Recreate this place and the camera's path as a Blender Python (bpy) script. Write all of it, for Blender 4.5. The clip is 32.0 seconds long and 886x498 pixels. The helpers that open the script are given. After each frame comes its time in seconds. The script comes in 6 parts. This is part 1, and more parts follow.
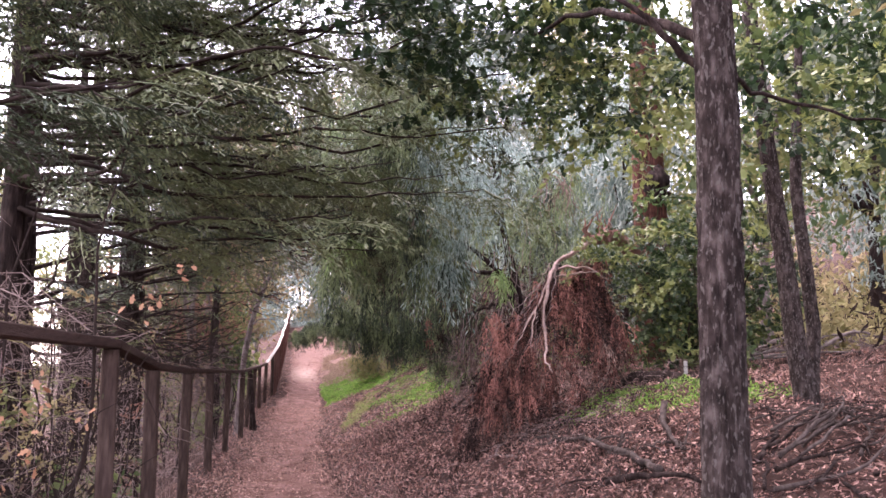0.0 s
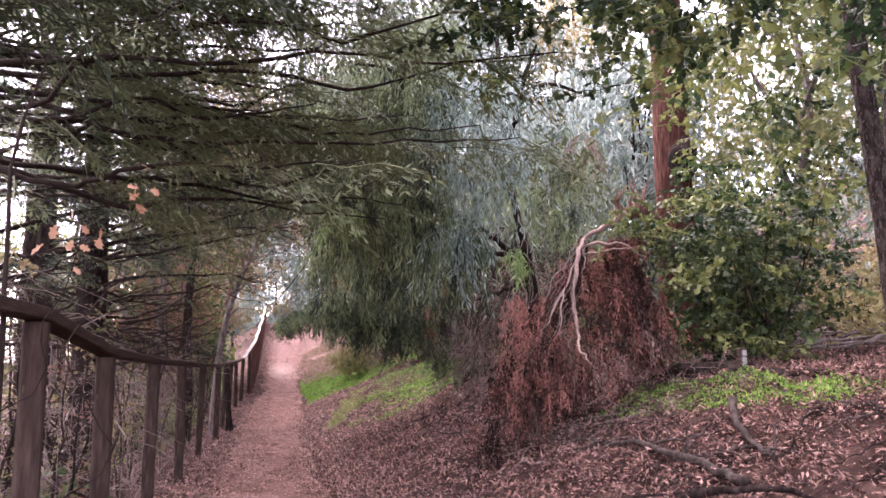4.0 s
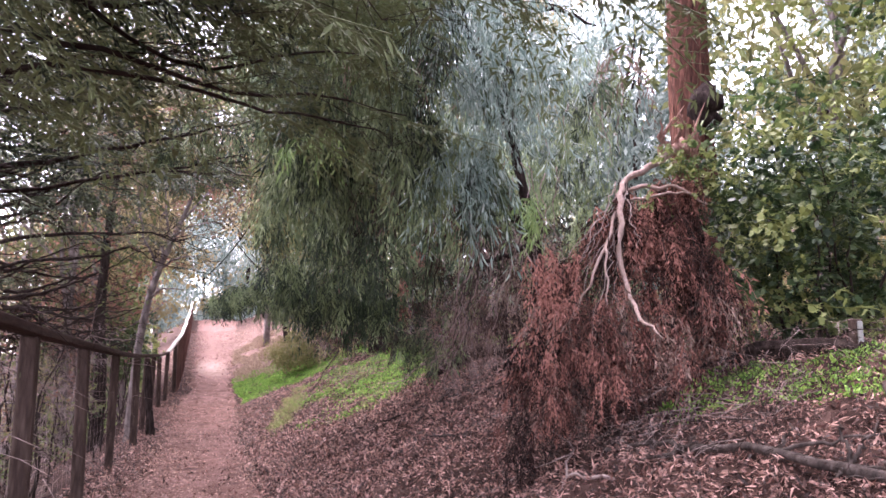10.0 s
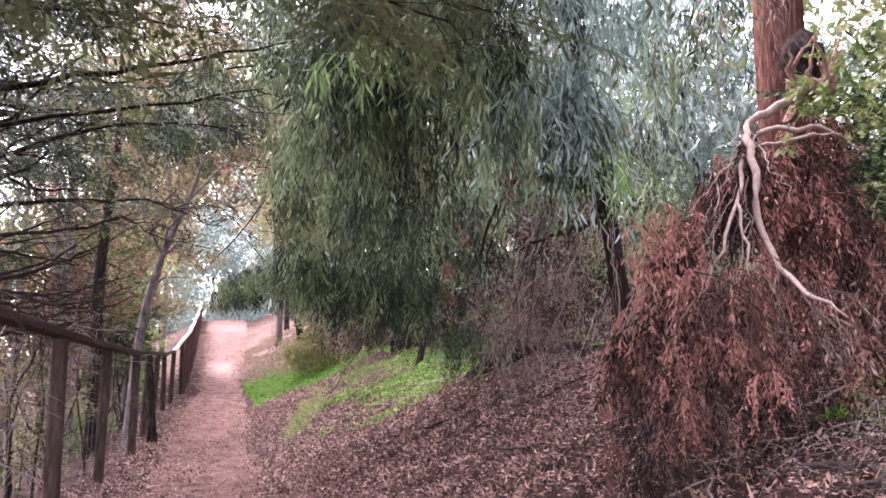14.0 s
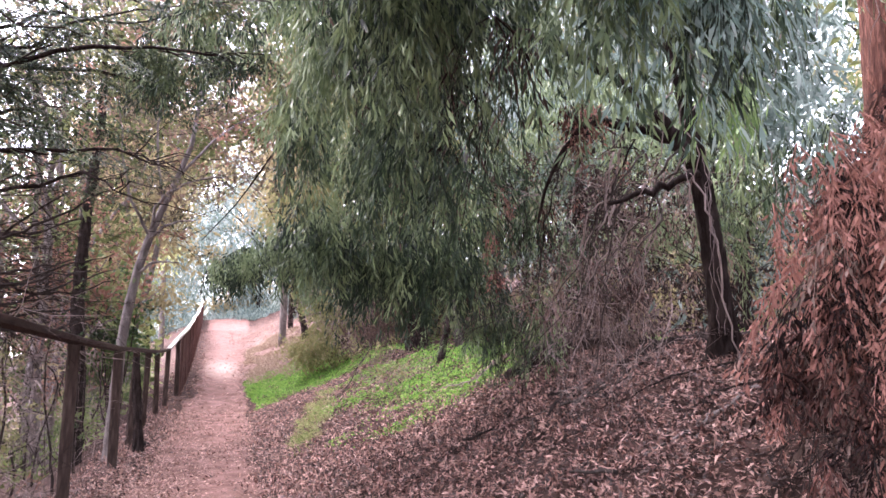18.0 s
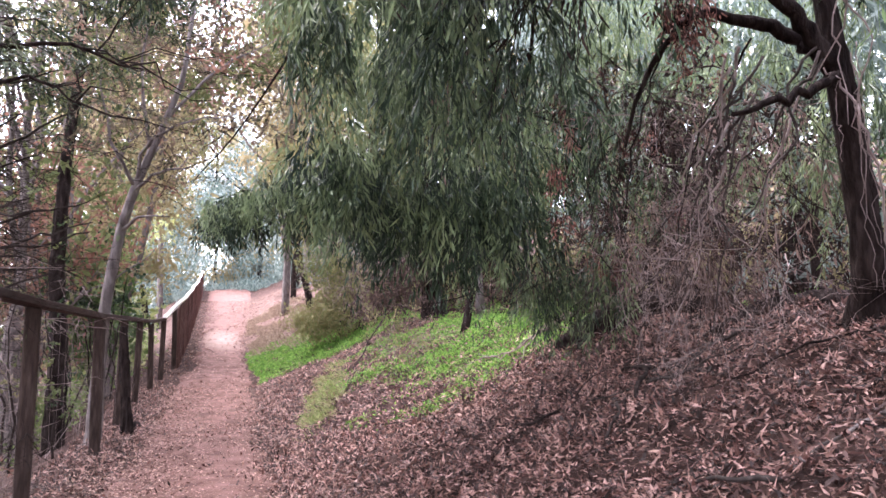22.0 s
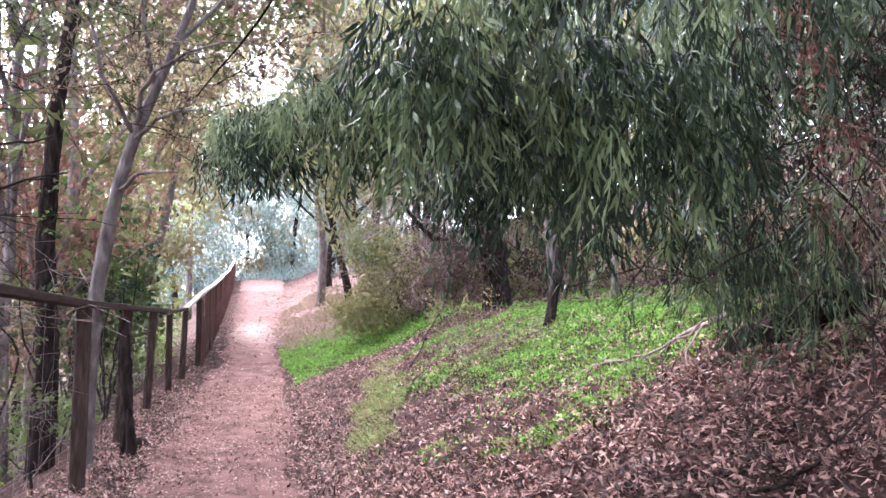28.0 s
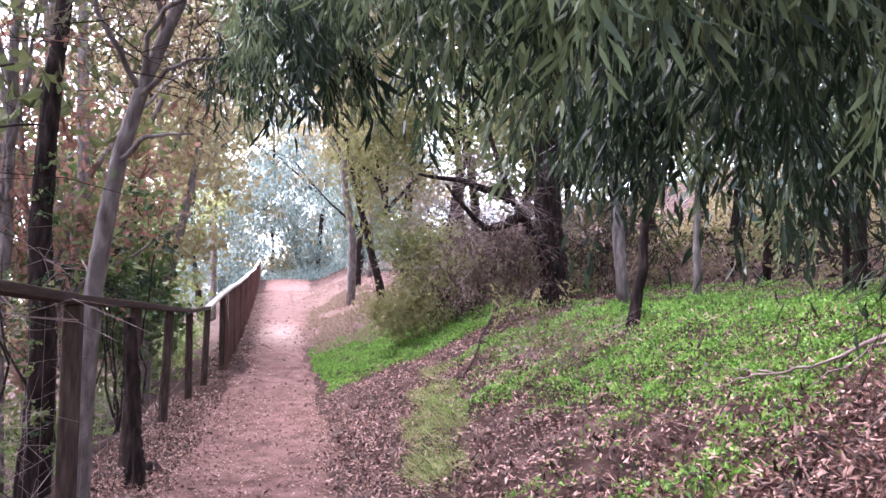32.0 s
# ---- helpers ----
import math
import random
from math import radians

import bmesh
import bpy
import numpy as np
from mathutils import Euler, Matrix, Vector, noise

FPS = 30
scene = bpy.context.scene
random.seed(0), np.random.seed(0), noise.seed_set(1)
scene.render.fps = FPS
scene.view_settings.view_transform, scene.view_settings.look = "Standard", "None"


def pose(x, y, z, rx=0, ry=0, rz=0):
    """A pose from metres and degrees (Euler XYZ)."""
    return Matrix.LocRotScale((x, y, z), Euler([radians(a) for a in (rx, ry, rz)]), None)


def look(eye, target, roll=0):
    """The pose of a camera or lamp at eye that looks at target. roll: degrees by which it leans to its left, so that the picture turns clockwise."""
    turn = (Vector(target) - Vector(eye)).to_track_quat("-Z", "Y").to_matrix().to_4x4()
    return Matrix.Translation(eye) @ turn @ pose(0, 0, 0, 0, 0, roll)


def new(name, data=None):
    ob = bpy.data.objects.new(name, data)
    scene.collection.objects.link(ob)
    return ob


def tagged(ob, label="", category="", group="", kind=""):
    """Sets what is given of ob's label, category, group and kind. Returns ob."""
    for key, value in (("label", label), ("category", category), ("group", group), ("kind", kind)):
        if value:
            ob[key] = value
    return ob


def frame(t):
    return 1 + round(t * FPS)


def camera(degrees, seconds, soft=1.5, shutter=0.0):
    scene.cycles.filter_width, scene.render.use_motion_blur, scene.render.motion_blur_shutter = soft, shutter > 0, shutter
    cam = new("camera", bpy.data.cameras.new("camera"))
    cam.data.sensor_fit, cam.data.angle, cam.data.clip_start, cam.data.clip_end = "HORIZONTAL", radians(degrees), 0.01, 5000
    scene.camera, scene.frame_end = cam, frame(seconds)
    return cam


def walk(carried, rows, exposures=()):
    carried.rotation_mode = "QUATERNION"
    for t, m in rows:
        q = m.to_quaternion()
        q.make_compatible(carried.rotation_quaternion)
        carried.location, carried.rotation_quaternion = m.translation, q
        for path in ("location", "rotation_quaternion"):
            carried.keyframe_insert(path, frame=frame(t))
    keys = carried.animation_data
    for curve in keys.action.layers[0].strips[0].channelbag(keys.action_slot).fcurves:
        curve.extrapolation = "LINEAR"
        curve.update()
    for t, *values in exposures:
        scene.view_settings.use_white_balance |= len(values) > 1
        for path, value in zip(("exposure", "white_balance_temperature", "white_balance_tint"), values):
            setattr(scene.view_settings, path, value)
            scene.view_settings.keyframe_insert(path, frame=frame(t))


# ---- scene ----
# Trail through a wood: x to the right of the trail, y along it, z up.
LENS = 57.56
PATH = [
    (0.0, (-0.000, 0.000, 1.300), (1.921, 9.722, 2.637), 0.02),
    (0.5, (0.018, 0.251, 1.296), (1.907, 9.979, 2.634), 0.03),
    (1.0, (0.008, 0.425, 1.284), (1.867, 10.160, 2.618), 0.02),
    (1.5, (-0.049, 0.666, 1.257), (1.801, 10.403, 2.590), -0.02),
    (2.0, (-0.091, 0.841, 1.253), (1.791, 10.572, 2.585), 0.05),
    (2.5, (-0.086, 1.055, 1.210), (1.877, 10.770, 2.537), 0.00),
    (3.0, (-0.071, 1.293, 1.210), (1.984, 10.990, 2.535), 0.03),
    (3.5, (-0.094, 1.482, 1.205), (2.030, 11.165, 2.526), 0.07),
    (5.5, (-0.175, 2.370, 1.138), (2.329, 11.961, 2.455), -0.07),
    (6.0, (-0.186, 2.570, 1.109), (2.345, 12.153, 2.431), -0.03),
    (6.5, (-0.193, 2.824, 1.086), (2.365, 12.399, 2.414), -0.02),
    (7.0, (-0.190, 3.010, 1.080), (2.435, 12.568, 2.406), -0.03),
    (7.5, (-0.149, 3.265, 1.035), (2.568, 12.798, 2.352), -0.03),
    (8.0, (-0.125, 3.491, 1.061), (2.665, 13.003, 2.377), -0.08),
    (8.5, (-0.128, 3.671, 1.029), (2.696, 13.172, 2.358), -0.01),
    (9.0, (-0.159, 3.914, 1.023), (2.726, 13.395, 2.359), -0.01),
    (9.5, (-0.191, 4.090, 1.018), (2.777, 13.546, 2.352), -0.04),
    (10.0, (-0.160, 4.357, 0.968), (2.874, 13.792, 2.305), 0.03),
    (10.5, (-0.128, 4.616, 0.980), (2.933, 14.041, 2.317), -0.04),
    (11.0, (-0.141, 4.838, 0.957), (2.918, 14.264, 2.300), -0.00),
    (11.5, (-0.157, 5.078, 0.951), (2.877, 14.511, 2.303), 0.04),
    (12.0, (-0.145, 5.275, 0.926), (2.866, 14.715, 2.278), 0.04),
    (12.5, (-0.087, 5.543, 0.882), (2.914, 14.984, 2.244), 0.07),
    (13.0, (-0.043, 5.748, 0.907), (2.937, 15.197, 2.265), 0.07),
    (13.5, (-0.048, 5.931, 0.871), (2.896, 15.389, 2.241), 0.15),
    (14.0, (-0.085, 6.172, 0.881), (2.839, 15.635, 2.255), 0.13),
    (14.5, (-0.096, 6.371, 0.861), (2.814, 15.838, 2.241), 0.12),
    (16.5, (-0.004, 7.288, 0.861), (2.836, 16.776, 2.238), 0.11),
    (17.0, (-0.009, 7.480, 0.843), (2.836, 16.967, 2.218), 0.13),
    (17.5, (0.038, 7.763, 0.811), (2.922, 17.237, 2.193), 0.06),
    (18.0, (0.079, 7.974, 0.836), (2.968, 17.447, 2.216), 0.09),
    (18.5, (0.082, 8.159, 0.818), (2.968, 17.633, 2.206), 0.13),
    (19.0, (0.057, 8.398, 0.815), (2.945, 17.870, 2.204), 0.12),
    (19.5, (0.059, 8.592, 0.800), (2.953, 18.063, 2.187), 0.08),
    (20.0, (0.094, 8.839, 0.773), (3.011, 18.306, 2.142), -0.00),
    (20.5, (0.132, 9.022, 0.784), (3.050, 18.495, 2.111), -0.05),
    (21.0, (0.144, 9.192, 0.783), (3.054, 18.680, 2.010), -0.10),
    (21.5, (0.143, 9.423, 0.791), (3.054, 18.923, 1.921), -0.07),
    (22.0, (0.165, 9.587, 0.801), (3.064, 19.102, 1.829), -0.15),
    (22.5, (0.226, 9.819, 0.774), (3.120, 19.343, 1.730), -0.16),
    (23.0, (0.281, 10.025, 0.801), (3.164, 19.556, 1.718), -0.09),
    (23.5, (0.299, 10.232, 0.786), (3.165, 19.770, 1.693), -0.04),
    (24.0, (0.298, 10.470, 0.796), (3.124, 20.020, 1.696), -0.07),
    (24.5, (0.309, 10.663, 0.800), (3.100, 20.225, 1.691), -0.11),
    (26.5, (0.333, 11.560, 0.819), (2.986, 21.158, 1.739), -0.01),
    (27.0, (0.288, 11.717, 0.828), (2.899, 21.326, 1.751), -0.06),
    (27.5, (0.291, 11.928, 0.803), (2.856, 21.549, 1.731), -0.02),
    (28.0, (0.311, 12.167, 0.828), (2.841, 21.798, 1.750), -0.02),
    (28.5, (0.322, 12.316, 0.833), (2.805, 21.960, 1.753), -0.02),
    (29.0, (0.311, 12.527, 0.814), (2.761, 22.179, 1.738), -0.11),
    (29.5, (0.312, 12.744, 0.840), (2.723, 22.405, 1.758), -0.09),
    (30.0, (0.311, 12.956, 0.816), (2.705, 22.622, 1.736), -0.06),
    (30.5, (0.331, 13.214, 0.827), (2.703, 22.884, 1.751), -0.00),
    (31.0, (0.341, 13.371, 0.833), (2.674, 23.051, 1.763), 0.03),
    (31.5, (0.327, 13.580, 0.813), (2.617, 23.270, 1.746), -0.01),
    (32.0, (0.285, 13.800, 0.828), (2.536, 23.499, 1.756), -0.04),
]
EXPOSURE_0, EXPOSURE_1 = 3.27, 3.46
cam = camera(LENS, 32.0, soft=1.6)
walk(cam, [(t, look(e, g, r)) for t, e, g, r in PATH], exposures=[(0, EXPOSURE_0 + 0.1, 6750, 33), (3, EXPOSURE_0 + 0.03, 6750, 36), (8, EXPOSURE_1 + 0.04, 6560, 32), (11, EXPOSURE_1 + 0.12, 6450, 30), (14, EXPOSURE_1 + 0.28, 6400, 27), (18, EXPOSURE_1 + 0.36, 6350, 25), (20, EXPOSURE_1 + 0.26, 6350, 26), (22, EXPOSURE_1 + 0.28, 6250, 21), (27, EXPOSURE_1 + 0.46, 5960, 19), (30, EXPOSURE_1 + 0.36, 5980, 22), (32, EXPOSURE_1 + 0.16, 5950, 24)])

# ---- light: overcast sky and one wide, weak sun ----
world = bpy.data.worlds.new("sky")
scene.world = world
world.use_nodes = True
wn, wl = world.node_tree.nodes, world.node_tree.links
sky = wn.new("ShaderNodeTexSky")
sky.sky_type, sky.sun_disc = "NISHITA", False
SUN_UP, SUN_TURN = radians(58), radians(-35)
sky.sun_elevation, sky.sun_rotation = SUN_UP, SUN_TURN
pale = wn.new("ShaderNodeHueSaturation")
pale.inputs["Saturation"].default_value = 0.35
wl.new(sky.outputs[0], pale.inputs["Color"])
wl.new(pale.outputs[0], wn["Background"].inputs["Color"])
wn["Background"].inputs["Strength"].default_value = 0.15
sun = new("sun", bpy.data.lights.new("sun", "SUN"))
sun.data.energy, sun.data.angle, sun.data.color = 1.4, radians(60), (1.0, 0.95, 0.9)
to_sun = Vector((math.sin(SUN_TURN) * math.cos(SUN_UP), math.cos(SUN_TURN) * math.cos(SUN_UP), math.sin(SUN_UP)))
sun.matrix_world = look(to_sun * 40, (0, 0, 0))

rng = np.random.default_rng(7)


# ---- materials ----
def mat(name, colors, scale=6.0, rough=0.8, bump=0.0, bump_scale=40.0, leaf=0.0, island=False, thing=False, stretch=(1, 1, 1), spots=None, zones=()):
    """Noise between the colours, at two scales. leaf: share of light let through. spots: (colour, scale, threshold).
    zones: paler stretches (x, y, half width, half length, colour) with ragged edges."""
    m = bpy.data.materials.new(name)
    m.use_nodes = True
    n, l = m.node_tree.nodes, m.node_tree.links
    b = n["Principled BSDF"]
    b.inputs["Roughness"].default_value = rough
    b.inputs["Specular IOR Level"].default_value = 0.5 if rough < 0.4 else 0.3 if rough < 0.6 else 0.06
    co = n.new("ShaderNodeTexCoord")
    mp = n.new("ShaderNodeMapping")
    mp.inputs["Scale"].default_value = stretch
    l.new(co.outputs["Object"], mp.inputs[0])
    no = n.new("ShaderNodeTexNoise")
    no.inputs["Scale"].default_value, no.inputs["Detail"].default_value = scale, 6
    l.new(mp.outputs[0], no.inputs["Vector"])
    value = no.outputs["Fac"]
    for on, kind, out in ((island, "ShaderNodeNewGeometry", "Random Per Island"), (thing, "ShaderNodeObjectInfo", "Random")):
        if on:
            g = n.new(kind)
            mx = n.new("ShaderNodeMix")
            mx.inputs["Factor"].default_value = 0.62
            l.new(value, mx.inputs[2])
            l.new(g.outputs[out], mx.inputs[3])
            value = mx.outputs[0]
    ramp = n.new("ShaderNodeValToRGB")
    el = ramp.color_ramp.elements
    while len(el) < len(colors):
        el.new(0.5)
    for k, c in enumerate(colors):
        el[k].position, el[k].color = 0.25 + 0.5 * k / max(1, len(colors) - 1), (*c, 1)
    l.new(value, ramp.inputs[0])
    colour = ramp.outputs[0]
    if spots:
        sn = n.new("ShaderNodeTexNoise")
        sn.inputs["Scale"].default_value, sn.inputs["Detail"].default_value = spots[1], 3
        l.new(mp.outputs[0], sn.inputs["Vector"])
        sr = n.new("ShaderNodeValToRGB")
        sr.color_ramp.elements[0].position, sr.color_ramp.elements[1].position = spots[2], spots[2] + 0.08
        l.new(sn.outputs["Fac"], sr.inputs[0])
        sm = n.new("ShaderNodeMix")
        sm.data_type = "RGBA"
        l.new(sr.outputs[0], sm.inputs["Factor"])
        l.new(colour, sm.inputs[6])
        sm.inputs[7].default_value = (*spots[0], 1)
        colour = sm.outputs[2]
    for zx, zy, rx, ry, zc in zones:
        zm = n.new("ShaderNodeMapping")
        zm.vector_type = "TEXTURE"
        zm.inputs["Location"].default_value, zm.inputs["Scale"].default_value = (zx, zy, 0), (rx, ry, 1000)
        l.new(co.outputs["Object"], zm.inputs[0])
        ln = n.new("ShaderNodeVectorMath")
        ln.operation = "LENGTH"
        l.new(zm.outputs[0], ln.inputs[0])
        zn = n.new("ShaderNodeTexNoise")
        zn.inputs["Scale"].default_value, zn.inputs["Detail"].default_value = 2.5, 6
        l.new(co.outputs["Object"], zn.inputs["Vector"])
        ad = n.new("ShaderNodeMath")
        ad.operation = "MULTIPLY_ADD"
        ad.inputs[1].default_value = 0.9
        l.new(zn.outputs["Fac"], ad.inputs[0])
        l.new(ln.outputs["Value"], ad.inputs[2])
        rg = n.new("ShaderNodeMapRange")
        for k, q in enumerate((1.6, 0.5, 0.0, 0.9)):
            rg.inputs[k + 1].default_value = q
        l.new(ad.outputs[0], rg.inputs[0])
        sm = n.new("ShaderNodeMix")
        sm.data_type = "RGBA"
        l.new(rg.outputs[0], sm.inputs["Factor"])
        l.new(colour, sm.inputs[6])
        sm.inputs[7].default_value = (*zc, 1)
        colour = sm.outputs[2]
    l.new(colour, b.inputs["Base Color"])
    if bump:
        bn = n.new("ShaderNodeTexNoise")
        bn.inputs["Scale"].default_value, bn.inputs["Detail"].default_value = bump_scale, 5
        l.new(mp.outputs[0], bn.inputs["Vector"])
        bu = n.new("ShaderNodeBump")
        bu.inputs["Strength"].default_value, bu.inputs["Distance"].default_value = bump, 0.02
        l.new(bn.outputs["Fac"], bu.inputs["Height"])
        l.new(bu.outputs[0], b.inputs["Normal"])
    if leaf:
        tr = n.new("ShaderNodeBsdfTranslucent")
        l.new(colour, tr.inputs["Color"])
        ms = n.new("ShaderNodeMixShader")
        ms.inputs[0].default_value = leaf
        l.new(b.outputs[0], ms.inputs[1])
        l.new(tr.outputs[0], ms.inputs[2])
        l.new(ms.outputs[0], n["Material Output"].inputs[0])
    return m


M_GUM = mat("gum_leaf", [(0.01, 0.02, 0.011), (0.038, 0.064, 0.032), (0.2, 0.255, 0.125)], rough=0.44, leaf=0.28, island=True, thing=True)
M_LIME = mat("lime_gum_leaf", [(0.12, 0.21, 0.07), (0.25, 0.36, 0.14)], rough=0.45, leaf=0.35, island=True)
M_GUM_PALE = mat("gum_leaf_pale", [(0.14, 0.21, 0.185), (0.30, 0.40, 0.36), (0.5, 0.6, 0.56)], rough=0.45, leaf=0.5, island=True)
# leaves of farther trees, with the haze put into their colour
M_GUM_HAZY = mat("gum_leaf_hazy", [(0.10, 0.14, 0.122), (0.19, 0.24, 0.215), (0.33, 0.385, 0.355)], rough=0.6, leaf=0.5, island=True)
M_DEAD = mat("dead_leaf", [(0.012, 0.006, 0.006), (0.085, 0.037, 0.031), (0.36, 0.17, 0.138)], rough=0.6, leaf=0.1, island=True, thing=True)
M_DRY = mat("dry_leaf", [(0.022, 0.015, 0.014), (0.085, 0.057, 0.049), (0.22, 0.15, 0.127)], rough=0.8, leaf=0.12, island=True, thing=True)
M_FIR = mat("fir_needle", [(0.008, 0.018, 0.01), (0.034, 0.056, 0.026), (0.11, 0.135, 0.06)], rough=0.55, leaf=0.12, island=True, thing=True)
M_OAK = mat("oak_leaf", [(0.014, 0.032, 0.014), (0.052, 0.088, 0.03), (0.19, 0.22, 0.075)], rough=0.45, leaf=0.35, island=True, thing=True)
M_BRIGHT = mat("bright_leaf", [(0.06, 0.10, 0.03), (0.17, 0.22, 0.07), (0.34, 0.36, 0.15)], rough=0.5, leaf=0.5, island=True, thing=True)
M_AUTUMN = mat("autumn_leaf", [(0.075, 0.08, 0.05), (0.15, 0.12, 0.085), (0.2, 0.14, 0.105), (0.24, 0.125, 0.095)], rough=0.6, leaf=0.45, island=True, thing=True)
M_OLIVE = mat("olive_leaf", [(0.12, 0.14, 0.06), (0.22, 0.205, 0.095), (0.33, 0.265, 0.15)], rough=0.7, leaf=0.3, island=True, thing=True)
M_WEED = mat("weed_leaf", [(0.05, 0.12, 0.022), (0.14, 0.29, 0.045), (0.26, 0.42, 0.09)], rough=0.55, leaf=0.35, island=True)
M_HAY = mat("hay", [(0.22, 0.16, 0.12), (0.40, 0.31, 0.24)], rough=0.85, leaf=0.15, island=True)
M_TAN = mat("tan_leaf", [(0.22, 0.11, 0.065), (0.40, 0.23, 0.15)], rough=0.7, leaf=0.3, island=True)
M_STRAW = mat("straw", [(0.14, 0.20, 0.06), (0.26, 0.28, 0.11), (0.36, 0.34, 0.18)], rough=0.8, leaf=0.2, island=True)
M_LITTER = mat("litter_leaf", [(0.022, 0.011, 0.01), (0.08, 0.037, 0.031), (0.18, 0.09, 0.075), (0.42, 0.25, 0.21)], rough=0.58, leaf=0.05, island=True)
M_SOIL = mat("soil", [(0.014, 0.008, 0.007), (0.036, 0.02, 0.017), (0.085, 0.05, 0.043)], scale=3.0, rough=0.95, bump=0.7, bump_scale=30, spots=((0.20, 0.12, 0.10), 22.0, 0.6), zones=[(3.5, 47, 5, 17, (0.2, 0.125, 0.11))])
# wide zone: paler far dirt; small zone: sun glow put into the trail's colour
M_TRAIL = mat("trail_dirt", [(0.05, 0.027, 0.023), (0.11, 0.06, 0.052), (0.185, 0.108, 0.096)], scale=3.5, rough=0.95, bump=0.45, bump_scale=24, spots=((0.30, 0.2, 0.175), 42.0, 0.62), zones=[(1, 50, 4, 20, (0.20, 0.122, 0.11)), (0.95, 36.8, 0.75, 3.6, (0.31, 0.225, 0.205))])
M_POST = mat("weathered_wood", [(0.026, 0.017, 0.015), (0.055, 0.037, 0.032), (0.10, 0.07, 0.06)], scale=5, rough=0.85, bump=0.5, bump_scale=25, stretch=(6, 6, 1), spots=((0.10, 0.12, 0.06), 3.0, 0.66))
M_RAIL = mat("rail_wood", [(0.024, 0.016, 0.014), (0.07, 0.046, 0.04)], scale=5, rough=0.75, bump=0.5, bump_scale=25, stretch=(6, 0.8, 6))
M_BOARD = mat("board_wood", [(0.06, 0.03, 0.026), (0.13, 0.068, 0.058)], scale=5, rough=0.75, bump=0.4, thing=True, stretch=(6, 6, 1))
M_BARK = mat("dark_bark", [(0.007, 0.005, 0.005), (0.022, 0.015, 0.014), (0.055, 0.04, 0.036)], scale=5, rough=0.95, bump=1.0, bump_scale=14, stretch=(4, 4, 1))
M_LICHEN_BARK = mat("lichen_bark", [(0.008, 0.006, 0.006), (0.026, 0.019, 0.018), (0.085, 0.068, 0.064)], scale=9, rough=0.95, bump=1.0, bump_scale=18, stretch=(2.2, 2.2, 1.0), spots=((0.08, 0.07, 0.066), 26.0, 0.56))
M_RED_BARK = mat("red_bark", [(0.014, 0.008, 0.007), (0.06, 0.026, 0.02), (0.15, 0.068, 0.05)], scale=6, rough=0.95, bump=1.0, bump_scale=12, stretch=(5, 5, 0.7))
M_GREY_BARK = mat("grey_bark", [(0.06, 0.048, 0.046), (0.14, 0.115, 0.11), (0.25, 0.21, 0.205)], scale=5, rough=0.9, bump=0.6, bump_scale=18, stretch=(3, 3, 1), spots=((0.14, 0.17, 0.08), 3.0, 0.66))
M_PALE_RAIL = mat("pale_rail", [(0.30, 0.26, 0.23), (0.62, 0.58, 0.54)], scale=3, rough=0.6, bump=0.4, stretch=(6, 0.8, 6))
M_BRANCH = mat("branch_bark", [(0.018, 0.014, 0.013), (0.05, 0.038, 0.035), (0.09, 0.072, 0.067)], scale=6, rough=0.9, bump=0.6, bump_scale=20, stretch=(3, 3, 1))
M_PALE_WOOD = mat("stripped_wood", [(0.17, 0.11, 0.095), (0.36, 0.265, 0.24)], scale=6, rough=0.75, bump=0.3, stretch=(5, 5, 1))
M_TORN = mat("torn_wood", [(0.12, 0.055, 0.045), (0.30, 0.18, 0.15)], scale=8, rough=0.85, bump=0.8, stretch=(6, 6, 1))
M_PLATE = mat("metal_plate", [(0.22, 0.22, 0.21), (0.34, 0.33, 0.32)], scale=12, rough=0.5, bump=0.2, stretch=(1, 1, 12))
M_TWIG = mat("twig", [(0.01, 0.007, 0.006), (0.045, 0.032, 0.029)], scale=8, rough=0.9)
M_GREYTWIG = mat("grey_twig", [(0.13, 0.095, 0.09), (0.31, 0.24, 0.225)], scale=8, rough=0.9)


# ---- mesh helpers ----
def mesh(name, verts, faces, material, smooth=False):
    me = bpy.data.meshes.new(name)
    me.from_pydata([tuple(v) for v in verts], [], faces)
    me.materials.append(material)
    if smooth:
        me.shade_smooth()
    return me


